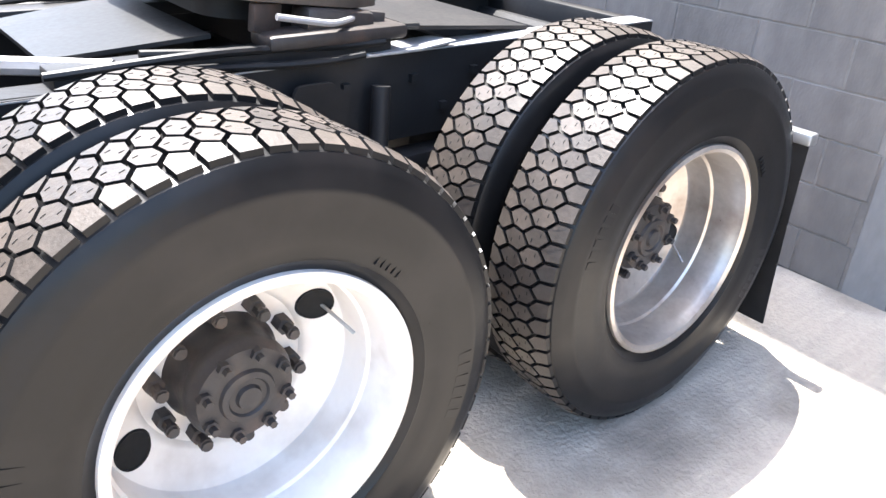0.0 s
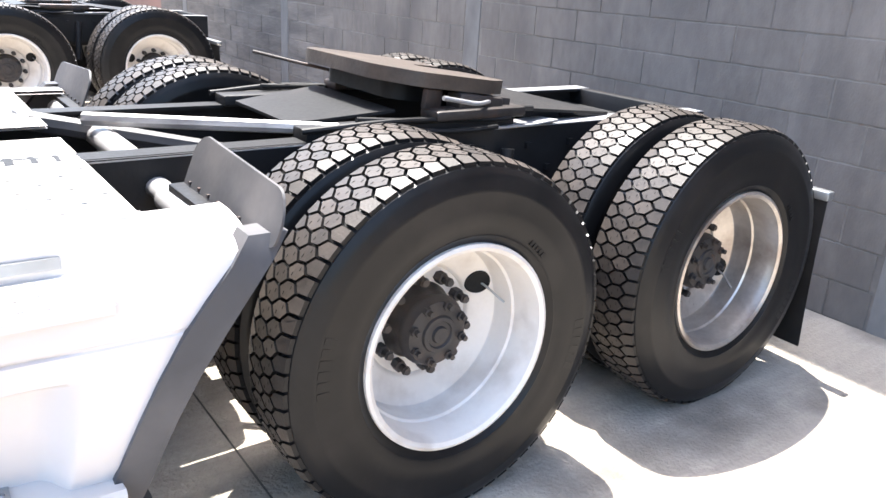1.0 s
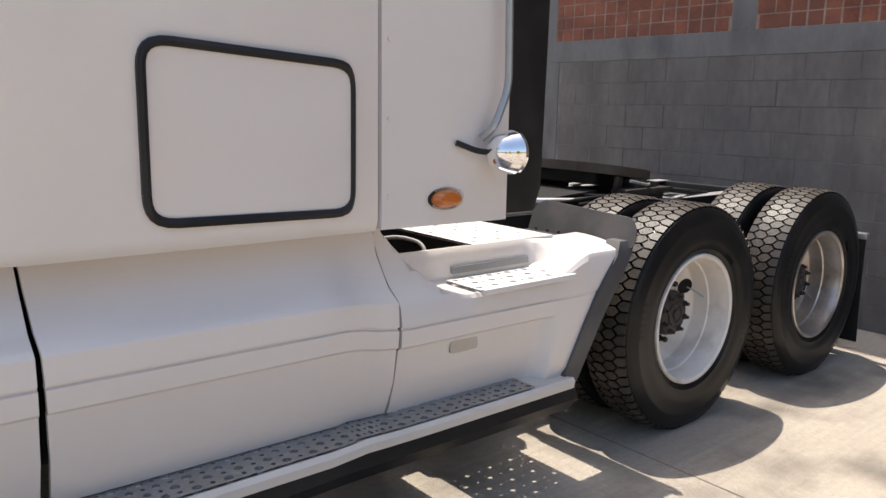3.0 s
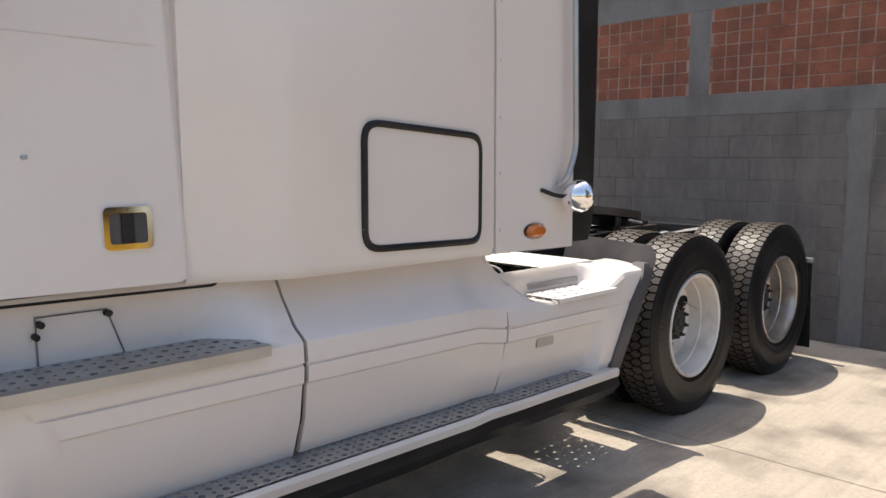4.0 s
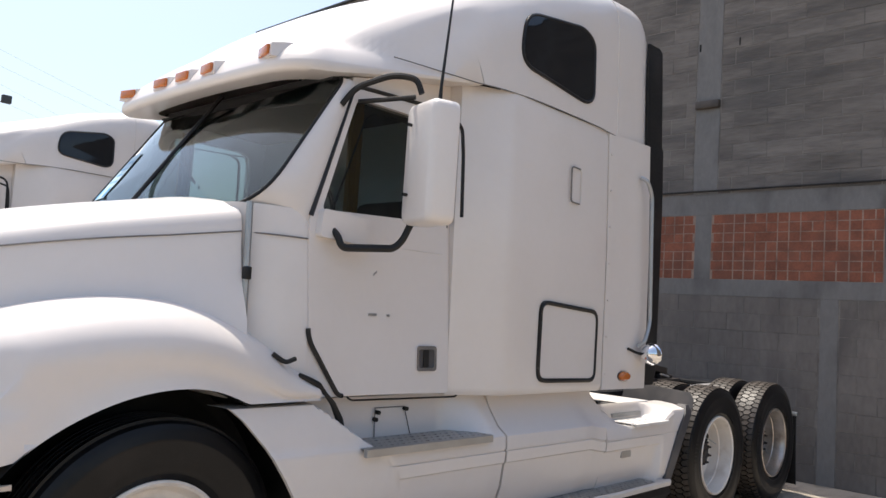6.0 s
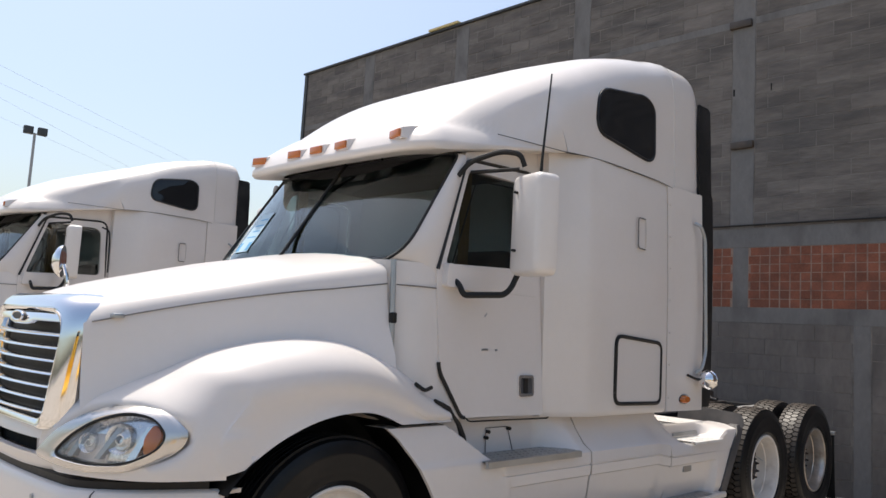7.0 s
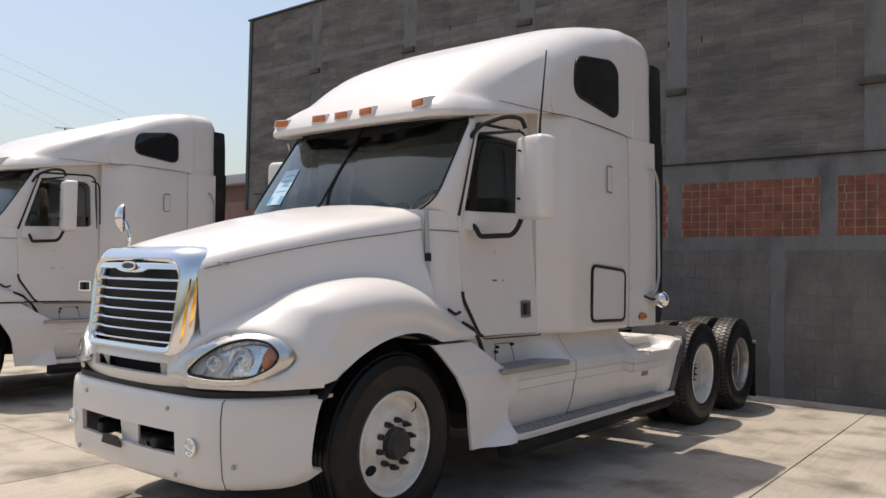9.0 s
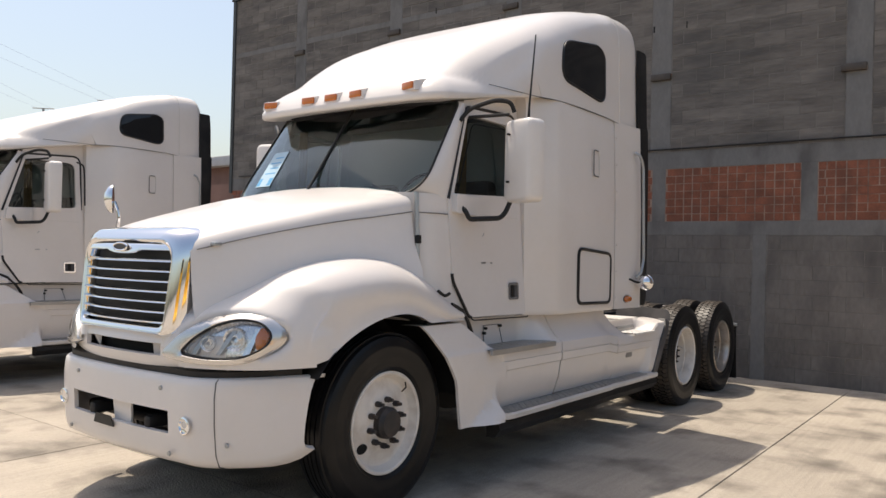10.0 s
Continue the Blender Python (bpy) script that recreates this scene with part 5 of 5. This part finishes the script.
        part("hood_seam", rod([(x, s * (curve_at([(-5.76, 0.465), (-5.5, 0.595), (-5.0, 0.76), (-4.6, 0.86), (-4.38, 0.905)], x) + 0.004), curve_at([(-5.72, 1.507), (-5.3, 1.625), (-4.9, 1.715), (-4.38, 1.80)], x)) for x in span(-5.66, -4.38, 16)], 0.0034, 6), SEAM, hood)
        part("cowl_seam", rod([(x, s * (-cab_y(1.8) + 0.003 - (0.03 if x < -4.2 else 0.0) - (0.045 if x < -4.3 else 0)), 1.80) for x in (-4.34, -4.27, -4.16, -4.06)], 0.004, 6), SEAM, truck)
        part("hood_pin", box(-5.60, -5.55, min(s * 0.55, s * 0.59), max(s * 0.55, s * 0.605), 1.545, 1.565, 0.005), STEEL, hood)

        # headlamp
        hl = rounded([(-0.545, 1.003), (-0.62, 0.988), (-0.73, 0.978), (-0.86, 0.990), (-0.93, 1.045), (-0.942, 1.11), (-0.895, 1.168), (-0.80, 1.186), (-0.69, 1.150), (-0.60, 1.075)], 0.05)
        trim = rounded([(-0.405, 0.980), (-0.60, 0.953), (-0.735, 0.944), (-0.878, 0.960), (-0.955, 1.035), (-0.967, 1.118), (-0.905, 1.196), (-0.79, 1.216), (-0.65, 1.190), (-0.51, 1.095)], 0.05)

        def on_nose(u, v, d, s=s):
            return (lamp_x(u, v) + d, -s * u, v)

        def sheet_of(line, depth, bulge=0.0, thick=0.0):
            cu, cv = sum(p[0] for p in line) / len(line), sum(p[1] for p in line) / len(line)
            rings = [[on_nose(cu + (u - cu) * k, cv + (v - cv) * k, depth - bulge * (1 - k * k)) for u, v in line] for k in (1.0, 0.94, 0.85, 0.7, 0.5, 0.3, 0.1)]
            if thick:
                rings = [[(x + thick, y, z) for x, y, z in r] for r in rings[::-1]] + rings
            b = loft(rings, close=True, cap=bool(thick))
            if not thick:
                b.verts.ensure_lookup_table()
                b.faces.new(b.verts[-len(line):])
            return b
        mid = [(a[0] * 0.8 + b[0] * 0.2, a[1] * 0.8 + b[1] * 0.2) for a, b in zip(hl, trim)]
        edge = [(a[0] * 0.06 + b[0] * 0.94, a[1] * 0.06 + b[1] * 0.94) for a, b in zip(hl, trim)]
        rings = [[on_nose(u, v, d) for u, v in line] for line, d in ((hl, 0.05), (hl, -0.002), (mid, -0.012), (edge, -0.006), (trim, 0.004), (trim, 0.035))]
        trim_ob = part("headlamp_trim", loft(rings, close=True), SATIN, truck, "dull chrome headlamp surround", smooth=50)
        part("lamp_gasket", rod([on_nose(u, v, -0.002) for u, v in hl + hl[:1]], 0.0065, 6, cap=False), BLACK, trim_ob)
        lens = sheet_of(hl, 0.004, 0.018, 0.004)
        lens = part("headlamp", lens, CLEAR, truck, "clear almond-shaped headlamp", smooth=60)
        lens.visible_shadow = False
        part("reflector", sheet_of(hl, 0.05), REFLECTOR, lens, smooth=60)
        turn = rounded([(-0.892, 1.022), (-0.918, 1.055), (-0.924, 1.11), (-0.888, 1.152), (-0.878, 1.09)], 0.02)
        part("turn_lens", slab(turn, [], lambda u, v, d: on_nose(u, v, d + 0.012), 0.02), AMBER, lens, "amber turn signal")
        for u0, v0, r0 in ((-0.665, 1.055, 0.042), (-0.785, 1.080, 0.062)):
            cup = spin([(0.0, 0.020), (r0 * 0.25, 0.018), (r0 * 0.28, -0.004), (r0 * 0.34, -0.004), (r0 * 0.6, 0.012), (r0 * 0.9, -0.008), (r0, -0.012), (r0 * 1.04, 0.02)], n=24)
            cup = part("lamp_bowl", cup, REFLECTOR, lens)
            cup.matrix_basis = Matrix.Translation(on_nose(u0, v0, 0.034)) @ pose(0, 0, 0, 0, 0, -90 - s * 32)
        for low, up, mat in (((-0.595, -0.622), (-0.650, -0.672), STEEL), ((-0.722, -0.742), (-0.772, -0.795), STEEL), ((-0.838, -0.862), (-0.868, -0.884), CHROME)):
            part("lamp_divider", slab([(low[0], 1.0), (low[1], 0.998), (up[1], 1.135), (up[0], 1.130)], [], lambda u, v, d: on_nose(u, v, d + 0.020), 0.024), mat, lens)

    # grille
    gin = rounded([(-0.405, 1.125), (0.405, 1.125), (0.425, 1.552), (-0.425, 1.552)], [0.05, 0.05, 0.125, 0.125], 10)

    def on_grille(u, v, d):
        return (-5.815 + 0.16 * (abs(u) / 0.5) ** 2.2 * 0.35 + 0.22 * max(v - 1.10, 0) ** 1.4 * 0.6 + d, u, v)
    rings = []
    for ky, up, low, d in ((1.0, 0.0, 0.0, 0.06), (1.0, 0.0, 0.0, 0.0), (1.02, 0.008, 0.008, -0.010), (1.05, 0.016, 0.026, -0.014), (1.055, 0.020, 0.028, -0.008), (1.07, 0.026, 0.032, -0.016), (1.11, 0.050, 0.042, -0.008), (1.16, 0.070, 0.048, 0.012), (1.20, 0.084, 0.050, 0.045), (1.22, 0.090, 0.048, 0.09), (1.22, 0.090, 0.046, 0.15)):
        ring = []
        for u, v in gin:
            t = (v - 1.125) / 0.425
            ring.append(on_grille(u * (1 + (ky - 1) * (0.95 + 0.05 * t)), v + up * max(0, t * 2 - 1) - low * max(0, 1 - t * 2), d))
        rings.append(ring)
    grille = part("grille_surround", loft(rings, close=True), CHROME, truck, "chrome grille surround", smooth=60)
    part("grille_mesh", slab(gin, [], lambda u, v, d: on_grille(u, v, d + 0.06), 0.01), BLACK, grille, "black grille mesh")
    for k in range(7):
        z = 1.150 + 0.052 * k
        rows = []
        for u in span(-0.425, 0.425, 14):
            x, y, zz = on_grille(u, z, 0.0)
            rows.append([(x + 0.002, y, zz - 0.007), (x - 0.006, y, zz), (x + 0.004, y, zz + 0.008), (x + 0.05, y, zz + 0.012), (x + 0.05, y, zz - 0.002)])
        part("grille_bar", loft(rows, close=True, cap=True), CHROME, grille)
    bm = spin([(0.0, -0.012), (0.05, -0.010), (0.062, 0.0), (0.064, 0.008)], n=24)
    for v in bm.verts:
        v.co.x, v.co.z = v.co.x * 1.12, v.co.z * 0.40
    badge = part("badge", bm, GREY_TRIM, grille, "plain oval grille badge")
    part("badge_ring", rod([(0.070 * math.cos(a), -0.008, 0.022 * math.sin(a)) for a in span(0, 2 * math.pi, 28)], 0.006, 6, cap=False), CHROME, badge)
    header = []
    for u in span(-0.41, 0.41, 20):
        dip = 0.018 * max(0.0, 1 - (u / 0.16) ** 4)
        header.append([on_grille(u, 1.548, 0.0), on_grille(u, 1.540, -0.008), on_grille(u, 1.518 - dip, -0.008), on_grille(u, 1.512 - dip, 0.0), on_grille(u, 1.514 - dip, 0.03)])
    part("grille_header", loft(header, cap=False), CHROME, grille, smooth=50)
    badge.matrix_basis = Matrix.Translation(on_grille(0, 1.530, -0.012)) @ pose(0, 0, 0, 0, 0, -90)
    for s in (-1, 1):
        part("door_seal", rod(arc([(-3.255, s * 1.128, 2.10), (-3.262, s * 1.118, 2.45), (-3.275, s * 1.108, 2.60), (-3.36, s * 1.105, 2.625)], 0.04), 0.010, 8), BLACK, truck, "black rubber door seal")
    # nose panel under the grille
    def nose_x(u):
        return -5.775 + 0.16 * abs(u / 0.75) ** 2.5
    us = sorted(span(-0.75, 0.75, 24) + [-0.40, -0.37, 0.37, 0.40])
    lv = [(0.10, 1.14), (0.04, 1.115), (0.0, 1.09), (-0.016, 1.05), (-0.020, 1.036), (-0.022, 1.026), (-0.022, 0.978), (-0.021, 0.968), (-0.014, 0.935), (0.005, 0.905), (0.08, 0.898)]
    bm = loft([[(nose_x(u) + dx, u, z) for dx, z in lv] for u in us])
    hole = [f for f in bm.faces if abs(f.calc_center_median().y) < 0.385 and 0.97 < f.calc_center_median().z < 1.034]
    bmesh.ops.delete(bm, geom=hole, context="FACES")
    bmesh.ops.recalc_face_normals(bm, faces=bm.faces)
    bmesh.ops.solidify(bm, geom=bm.faces[:], thickness=0.025)
    nose = part("nose_panel", bm, WHITE, truck, "white nose panel with a dark slot", smooth=50)
    part("air_slot", slab(rounded([(-0.42, 0.95), (0.42, 0.95), (0.42, 1.05), (-0.42, 1.05)], 0.02), [], lambda u, v, d: (nose_x(u) + 0.035 + d, u, v), 0.02), VOID, nose, "dark air slot")

    # bumper
    def bump_x(y):
        t = abs(y) / 1.0
        return -5.80 + 0.10 * t ** 2 + 0.46 * max(0.0, (t - 0.60) / 0.40) ** 2.0
    top = [(0.06, 0.875), (0.015, 0.868), (0.0, 0.85), (-0.008, 0.76), (-0.004, 0.62), (0.012, 0.48), (0.035, 0.42), (0.09, 0.405)]
    cuts = sorted(set(span(-0.995, 0.995, 56)) | {-0.48, -0.10, 0.07, 0.48})
    levels = [0.875, 0.868, 0.855, 0.82, 0.76, 0.675, 0.563, 0.50, 0.46, 0.43, 0.41, 0.402]

    def bump_dx(z):
        return curve_at([(0.402, 0.10), (0.42, 0.04), (0.48, 0.012), (0.62, -0.004), (0.76, -0.008), (0.84, 0.0), (0.868, 0.015), (0.875, 0.06)], z)
    bm = loft([[(bump_x(y) + bump_dx(z) - 0.10 * max(0.0, (abs(y) - 0.75) / 0.25) ** 2 * (0.87 - z) / 0.47, y, z + 0.075 * max(0.0, (abs(y) - 0.84) / 0.155) ** 3 * (0.875 - z) / 0.473) for z in levels] for y in cuts])
    hole = [f for f in bm.faces if abs(f.calc_center_median().y) < 0.48 and 0.563 < f.calc_center_median().z < 0.675]
    bmesh.ops.delete(bm, geom=hole, context="FACES")
    bmesh.ops.recalc_face_normals(bm, faces=bm.faces)
    bmesh.ops.solidify(bm, geom=bm.faces[:], thickness=0.025)
    bumper = part("bumper", bm, WHITE, truck, "white painted wraparound bumper with a wide opening", smooth=50)
    part("bumper_gap", loft([[(bump_x(y) + 0.035, y * 0.985, 0.862), (bump_x(y) + 0.032, y * 0.985, 0.905), (bump_x(y) + 0.10, y * 0.97, 0.935)] for y in cuts if abs(y) < 0.975]), BLACK, truck, "black gap strip above the bumper")
    part("plate_bracket", slab(rounded([(-0.11, 0.54), (0.05, 0.54), (0.09, 0.70), (-0.10, 0.70)], 0.015), [], lambda u, v, d: (bump_x(u) + 0.035 + d, u, v), 0.012), WHITE, bumper, "white bracket behind the bumper opening")
    part("rubber_flap", slab(rounded([(-0.02, 0.535), (0.20, 0.535), (0.18, 0.585), (0.02, 0.585)], 0.008), [], lambda u, v, d: (bump_x(u) - 0.014 + d, u, v), 0.006), BLACK, bumper, "black rubber flap")
    for s in (-1, 1):
        part("bumper_seam", rod([(bump_x(0.745) + dx - 0.001, s * 0.745, z) for dx, z in top[1:]], 0.003, 6), GREY_TRIM, bumper)
        bm = spin([(0.046, 0.0), (0.048, -0.010), (0.040, -0.013), (0.036, -0.003), (0.0, 0.008)], n=24)
        fog = part("fog_lamp", bm, CHROME, bumper, "small round fog lamp")
        fog.matrix_basis = Matrix.Translation((bump_x(0.61) - 0.006, s * 0.61, 0.615)) @ pose(0, 0, 0, 0, 0, -90)
        for y, z in ((0.42, 0.79), (0.50, 0.475), (0.79, 0.53)):
            bm = spin([(0.0, -0.012), (0.012, -0.010), (0.014, 0.0)], n=12)
            bolt = part("bumper_bolt", bm, STEEL, bumper)
            bolt.matrix_basis = Matrix.Translation((bump_x(y) - 0.004, s * y, z)) @ pose(0, 0, 0, 0, 0, -90)
        part("tow_hook", box(-5.78, -5.60, s * 0.28 - 0.03, s * 0.28 + 0.03, 0.56, 0.62, 0.015), FRAME, bumper)

    # convex mirror on the right fender
    bm = spin([(0.0, -0.05), (0.04, -0.045), (0.075, -0.02), (0.085, 0.0), (0.085, 0.012), (0.0, 0.02)], n=28)
    for v in bm.verts:
        v.co.z *= 1.2
        v.co.x *= 0.75
    hm = part("hood_mirror", bm, CHROME, truck, "chrome convex mirror on a stalk")
    hm.matrix_basis = pose(-5.30, 1.03, 1.86, 0, 0, -128)
    part("mirror_stalk", rod(arc([(0.0, 0.02, -0.02), (0.02, 0.06, -0.12), (0.0, 0.03, -0.30), (0.03, 0.0, -0.46)], 0.06), 0.013), CHROME, hm)
    return truck


truck = build_truck()


WHEEL_PARTS = {"wheel", "tyre", "rim", "hub", "wheel_nut", "hub_bolt", "stud_tip", "hand_hole", "valve_stem", "sidewall_mark"}


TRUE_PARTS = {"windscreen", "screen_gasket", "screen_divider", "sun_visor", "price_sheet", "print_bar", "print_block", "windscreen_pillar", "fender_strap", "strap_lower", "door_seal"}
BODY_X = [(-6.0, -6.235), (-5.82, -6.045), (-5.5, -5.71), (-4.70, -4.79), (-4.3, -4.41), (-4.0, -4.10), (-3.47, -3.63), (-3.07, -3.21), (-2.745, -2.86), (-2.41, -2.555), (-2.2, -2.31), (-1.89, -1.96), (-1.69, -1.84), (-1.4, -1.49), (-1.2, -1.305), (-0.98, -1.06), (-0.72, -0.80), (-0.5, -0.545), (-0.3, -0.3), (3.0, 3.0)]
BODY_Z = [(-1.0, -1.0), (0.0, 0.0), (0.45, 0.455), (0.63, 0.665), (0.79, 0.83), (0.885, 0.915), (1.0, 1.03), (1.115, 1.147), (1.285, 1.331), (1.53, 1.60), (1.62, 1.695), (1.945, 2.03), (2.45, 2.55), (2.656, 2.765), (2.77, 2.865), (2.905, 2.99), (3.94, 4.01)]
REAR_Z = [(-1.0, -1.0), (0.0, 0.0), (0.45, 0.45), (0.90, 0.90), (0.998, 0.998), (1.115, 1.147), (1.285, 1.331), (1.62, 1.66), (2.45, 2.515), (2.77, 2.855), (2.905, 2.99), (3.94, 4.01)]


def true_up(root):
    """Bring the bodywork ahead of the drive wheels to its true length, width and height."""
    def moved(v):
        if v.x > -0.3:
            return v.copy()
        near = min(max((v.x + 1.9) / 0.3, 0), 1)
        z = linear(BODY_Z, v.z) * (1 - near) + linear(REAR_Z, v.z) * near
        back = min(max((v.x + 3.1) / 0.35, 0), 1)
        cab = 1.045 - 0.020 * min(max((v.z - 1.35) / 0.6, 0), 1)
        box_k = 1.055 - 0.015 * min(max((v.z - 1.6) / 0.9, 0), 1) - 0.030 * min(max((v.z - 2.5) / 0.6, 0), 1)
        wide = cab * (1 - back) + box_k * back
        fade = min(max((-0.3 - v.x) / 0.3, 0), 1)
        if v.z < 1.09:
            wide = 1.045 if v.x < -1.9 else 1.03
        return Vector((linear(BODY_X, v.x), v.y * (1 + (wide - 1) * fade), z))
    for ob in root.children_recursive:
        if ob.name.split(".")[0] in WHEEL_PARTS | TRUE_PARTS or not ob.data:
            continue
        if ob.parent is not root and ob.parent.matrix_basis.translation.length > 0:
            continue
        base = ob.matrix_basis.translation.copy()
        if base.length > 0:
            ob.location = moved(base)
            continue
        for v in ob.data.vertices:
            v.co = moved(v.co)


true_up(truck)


def shorten(root, cut, lower):
    """Give a tractor a shorter and lower sleeper."""
    for ob in root.children_recursive:
        if ob.name.split(".")[0] in WHEEL_PARTS or not ob.data:
            continue
        base = ob.matrix_basis.translation.copy()
        if ob.parent is not None and ob.parent.matrix_basis.translation.length > 0:
            continue
        if base.length > 0:
            if base.x > -2.87 and base.z > 1.11:
                ob.location.x = -2.87 + (base.x + 2.87) * cut
            continue
        for v in ob.data.vertices:
            if v.co.z > 1.115:
                if v.co.x > -2.87:
                    v.co.x = -2.87 + (v.co.x + 2.87) * cut
                if v.co.z > 2.92:
                    v.co.z = 2.92 + (v.co.z - 2.92) * lower


second = build_truck(False)
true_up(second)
shorten(second, 0.79, 0.79)
for ob in second.children_recursive:
    if ob.name.split(".")[0] == "rim":
        ob.data.materials[0] = RIM_WHITE
second["label"] = "white truck tractor with a shorter sleeper parked alongside"
second.matrix_basis = pose(-0.30, 6.20, 0.0)
copy_thing(second, pose(-0.45, 12.4, 0.0))

# ---- far things ----
shed = thing("shed", "low red-brown shed with a pale roof beyond the yard", "shed")
part("shed_wall", box(9, 14, 17, 60, -0.2, 4.6), RED_SHED, shed)
part("shed_roof", box(8.6, 14.4, 16.6, 60.4, 4.6, 4.95, 0.02), PALE, shed)
low = tagged(part("wall_far", box(WALL_X + 0.02, WALL_X + 0.2, 10.1, 60, -0.3, 3.1), RED_SHED, smooth=0), "low red-brown boundary wall", "wall", kind="structure")

mast = thing("lamp_mast", "tall grey lamp mast with two floodlights", "lamp mast", at=(11.8, 59.2, 0.35))
part("mast_pole", rod([(0, 0, -0.3), (0, 0, 14.6)], [0.14, 0.10], 12), GALV, mast)
for k, (dx, dy) in enumerate(((0.5, -0.1), (-0.45, 0.1))):
    part("floodlight", box(dx - 0.33, dx + 0.33, dy - 0.2, dy + 0.2, 14.5, 15.1, 0.05), SHEET, mast, "dark floodlight housing")
part("mast_arm", rod([(-0.6, 0, 14.5), (0.6, 0, 14.6)], 0.05), GALV, mast)
for px, py, runs in ((31.6, 67.6, ((-20, 27.3, 0.7), (-20, 31.4, -0.7))), (30.2, 77.9, ((-20, 26.9, 0.5), (-20, 34.7, -0.5)))):
    line = thing("power_line", "thin overhead power cables on a distant pole", "power line", "power lines beyond the yard", at=(px, py, 0.0))
    part("pole", rod([(0, 0, -0.3), (0, 0, 15.9)], [0.15, 0.11], 10), GALV, line, "grey pole")
    part("cross_arm", rod([(-0.75, 0.75, 15.95), (0.75, -0.75, 15.95)], 0.05), GALV, line)
    for fx, fy, side in runs:
        start, end = Vector((side, -side, 16.0)), Vector((fx - px, fy - py, 16.0))
        part("cable", rod([start.lerp(end, k / 12) for k in range(13)], 0.0065, 5), GALV, line, "thin grey cable")
def loader():
    """A yellow wheel loader, as the chrome of the tractor mirrors it."""
    m = thing("wheel_loader", "yellow wheel loader parked across the yard", "loader", "parked loaders")
    part("loader_body", box(-1.9, 0.6, -0.95, 0.95, 0.95, 2.05, 0.12), YELLOW, m)
    part("loader_cab", box(-0.6, 0.9, -0.75, 0.75, 2.0, 3.25, 0.10), WINDOW, m, "dark glazed cab")
    part("cab_roof", box(-0.7, 1.0, -0.82, 0.82, 3.25, 3.38, 0.04), YELLOW, m)
    for s in (-1, 1):
        part("lift_arm", rod([(0.8, s * 0.55, 1.9), (2.0, s * 0.55, 1.5), (2.7, s * 0.55, 0.6)], 0.12, 8), YELLOW, m)
        for x in (-1.3, 1.1):
            tyre = part("loader_tyre", spin([(0.35, -0.22), (0.62, -0.24), (0.70, -0.14), (0.70, 0.14), (0.62, 0.24), (0.35, 0.22)], n=28), RUBBER, m)
            tyre.matrix_basis = pose(x, s * 0.95, 0.70)
            part("loader_rim", spin([(0.0, -0.12), (0.30, -0.16), (0.36, -0.20), (0.36, 0.20), (0.30, 0.16), (0.0, 0.12)], n=24), YELLOW, tyre)
    part("bucket", loft([[(2.6, y, 0.15), (3.5, y, 0.12), (3.5, y, 0.16), (2.75, y, 0.25), (2.6, y, 0.7), (2.85, y, 1.2), (2.8, y, 1.22), (2.5, y, 0.7)] for y in (-1.25, 1.25)], close=True, cap=True), YELLOW, m)
    return m


machine = loader()
machine.matrix_basis = pose(-12.5, -12.5, 0, 0, 0, 70)
copy_thing(machine, pose(-7.0, -15.0, 0, 0, 0, 80))
copy_thing(machine, pose(2.0, -16.0, 0, 0, 0, 100))

# ---- masonry pieces ----
rng = random.Random(7)
strips = [(y - 0.10, y + 0.10) for y in LOW_PILASTERS]
lay(courses(-9, END_Y, 0.0, 1.975, 0.40, 0.196, 0.006, strips, rng), 0.190, BLOCK, BLOCK_FAR, "block", "rows of grey concrete blocks", (-1.5, 1.0), rng, "lower_blocks")
strips = [(y - 0.105, y + 0.105) for y in PILLARS]
bricks = []
for y, z, w in courses(-9, END_Y, 2.17, 2.945, 0.250, 0.112, 0.0, strips, rng):
    if w > 0.2 and rng.random() < 0.88:
        bricks += [(y - w / 4, z, w / 2 - 0.0105), (y + w / 4, z, w / 2 - 0.0105)]
    elif w > 0.03:
        bricks.append((y, z, w - 0.010))
lay(bricks, 0.1015, BRICK, BRICK_FAR, "brick", "rows of red bricks", (-0.9, 2.5), rng, "far_bricks")
strips = [(y - 0.155, y + 0.155) for y in HIGH_PILASTERS]
upper = courses(-9, END_Y, 3.20, 5.95, 0.40, 0.20, 0.012, strips, rng) + courses(-9, END_Y, 6.05, 7.24, 0.40, 0.20, 0.012, strips, rng)
lay(upper, 0.187, BLOCK_UP, BLOCK_FAR, "block", "rows of grey concrete blocks", (-0.5, 3.9), rng, "upper_blocks")

# stubs and open joints in the wall
for y, z in ((0.13, 4.31), (2.80, 5.84), (8.02, 5.78), (-2.43, 4.14), (5.40, 5.80), (0.17, 5.98)):
    part("beam_stub", box(WALL_X - 0.055, WALL_X + 0.05, y - 0.16, y + 0.14, z - 0.05, z + 0.05, 0.012), RUST, wall, "rough brown beam stub")
for k in range(10):
    y, z = rng.uniform(-2.6, 6.0), 3.25 + 0.20 * rng.randrange(1, 18)
    part("open_joint", box(WALL_X - 0.0075, WALL_X + 0.004, y - 0.008, y + rng.uniform(0.006, 0.016), z - 0.05, z + rng.uniform(0.03, 0.06)), VOID, wall)
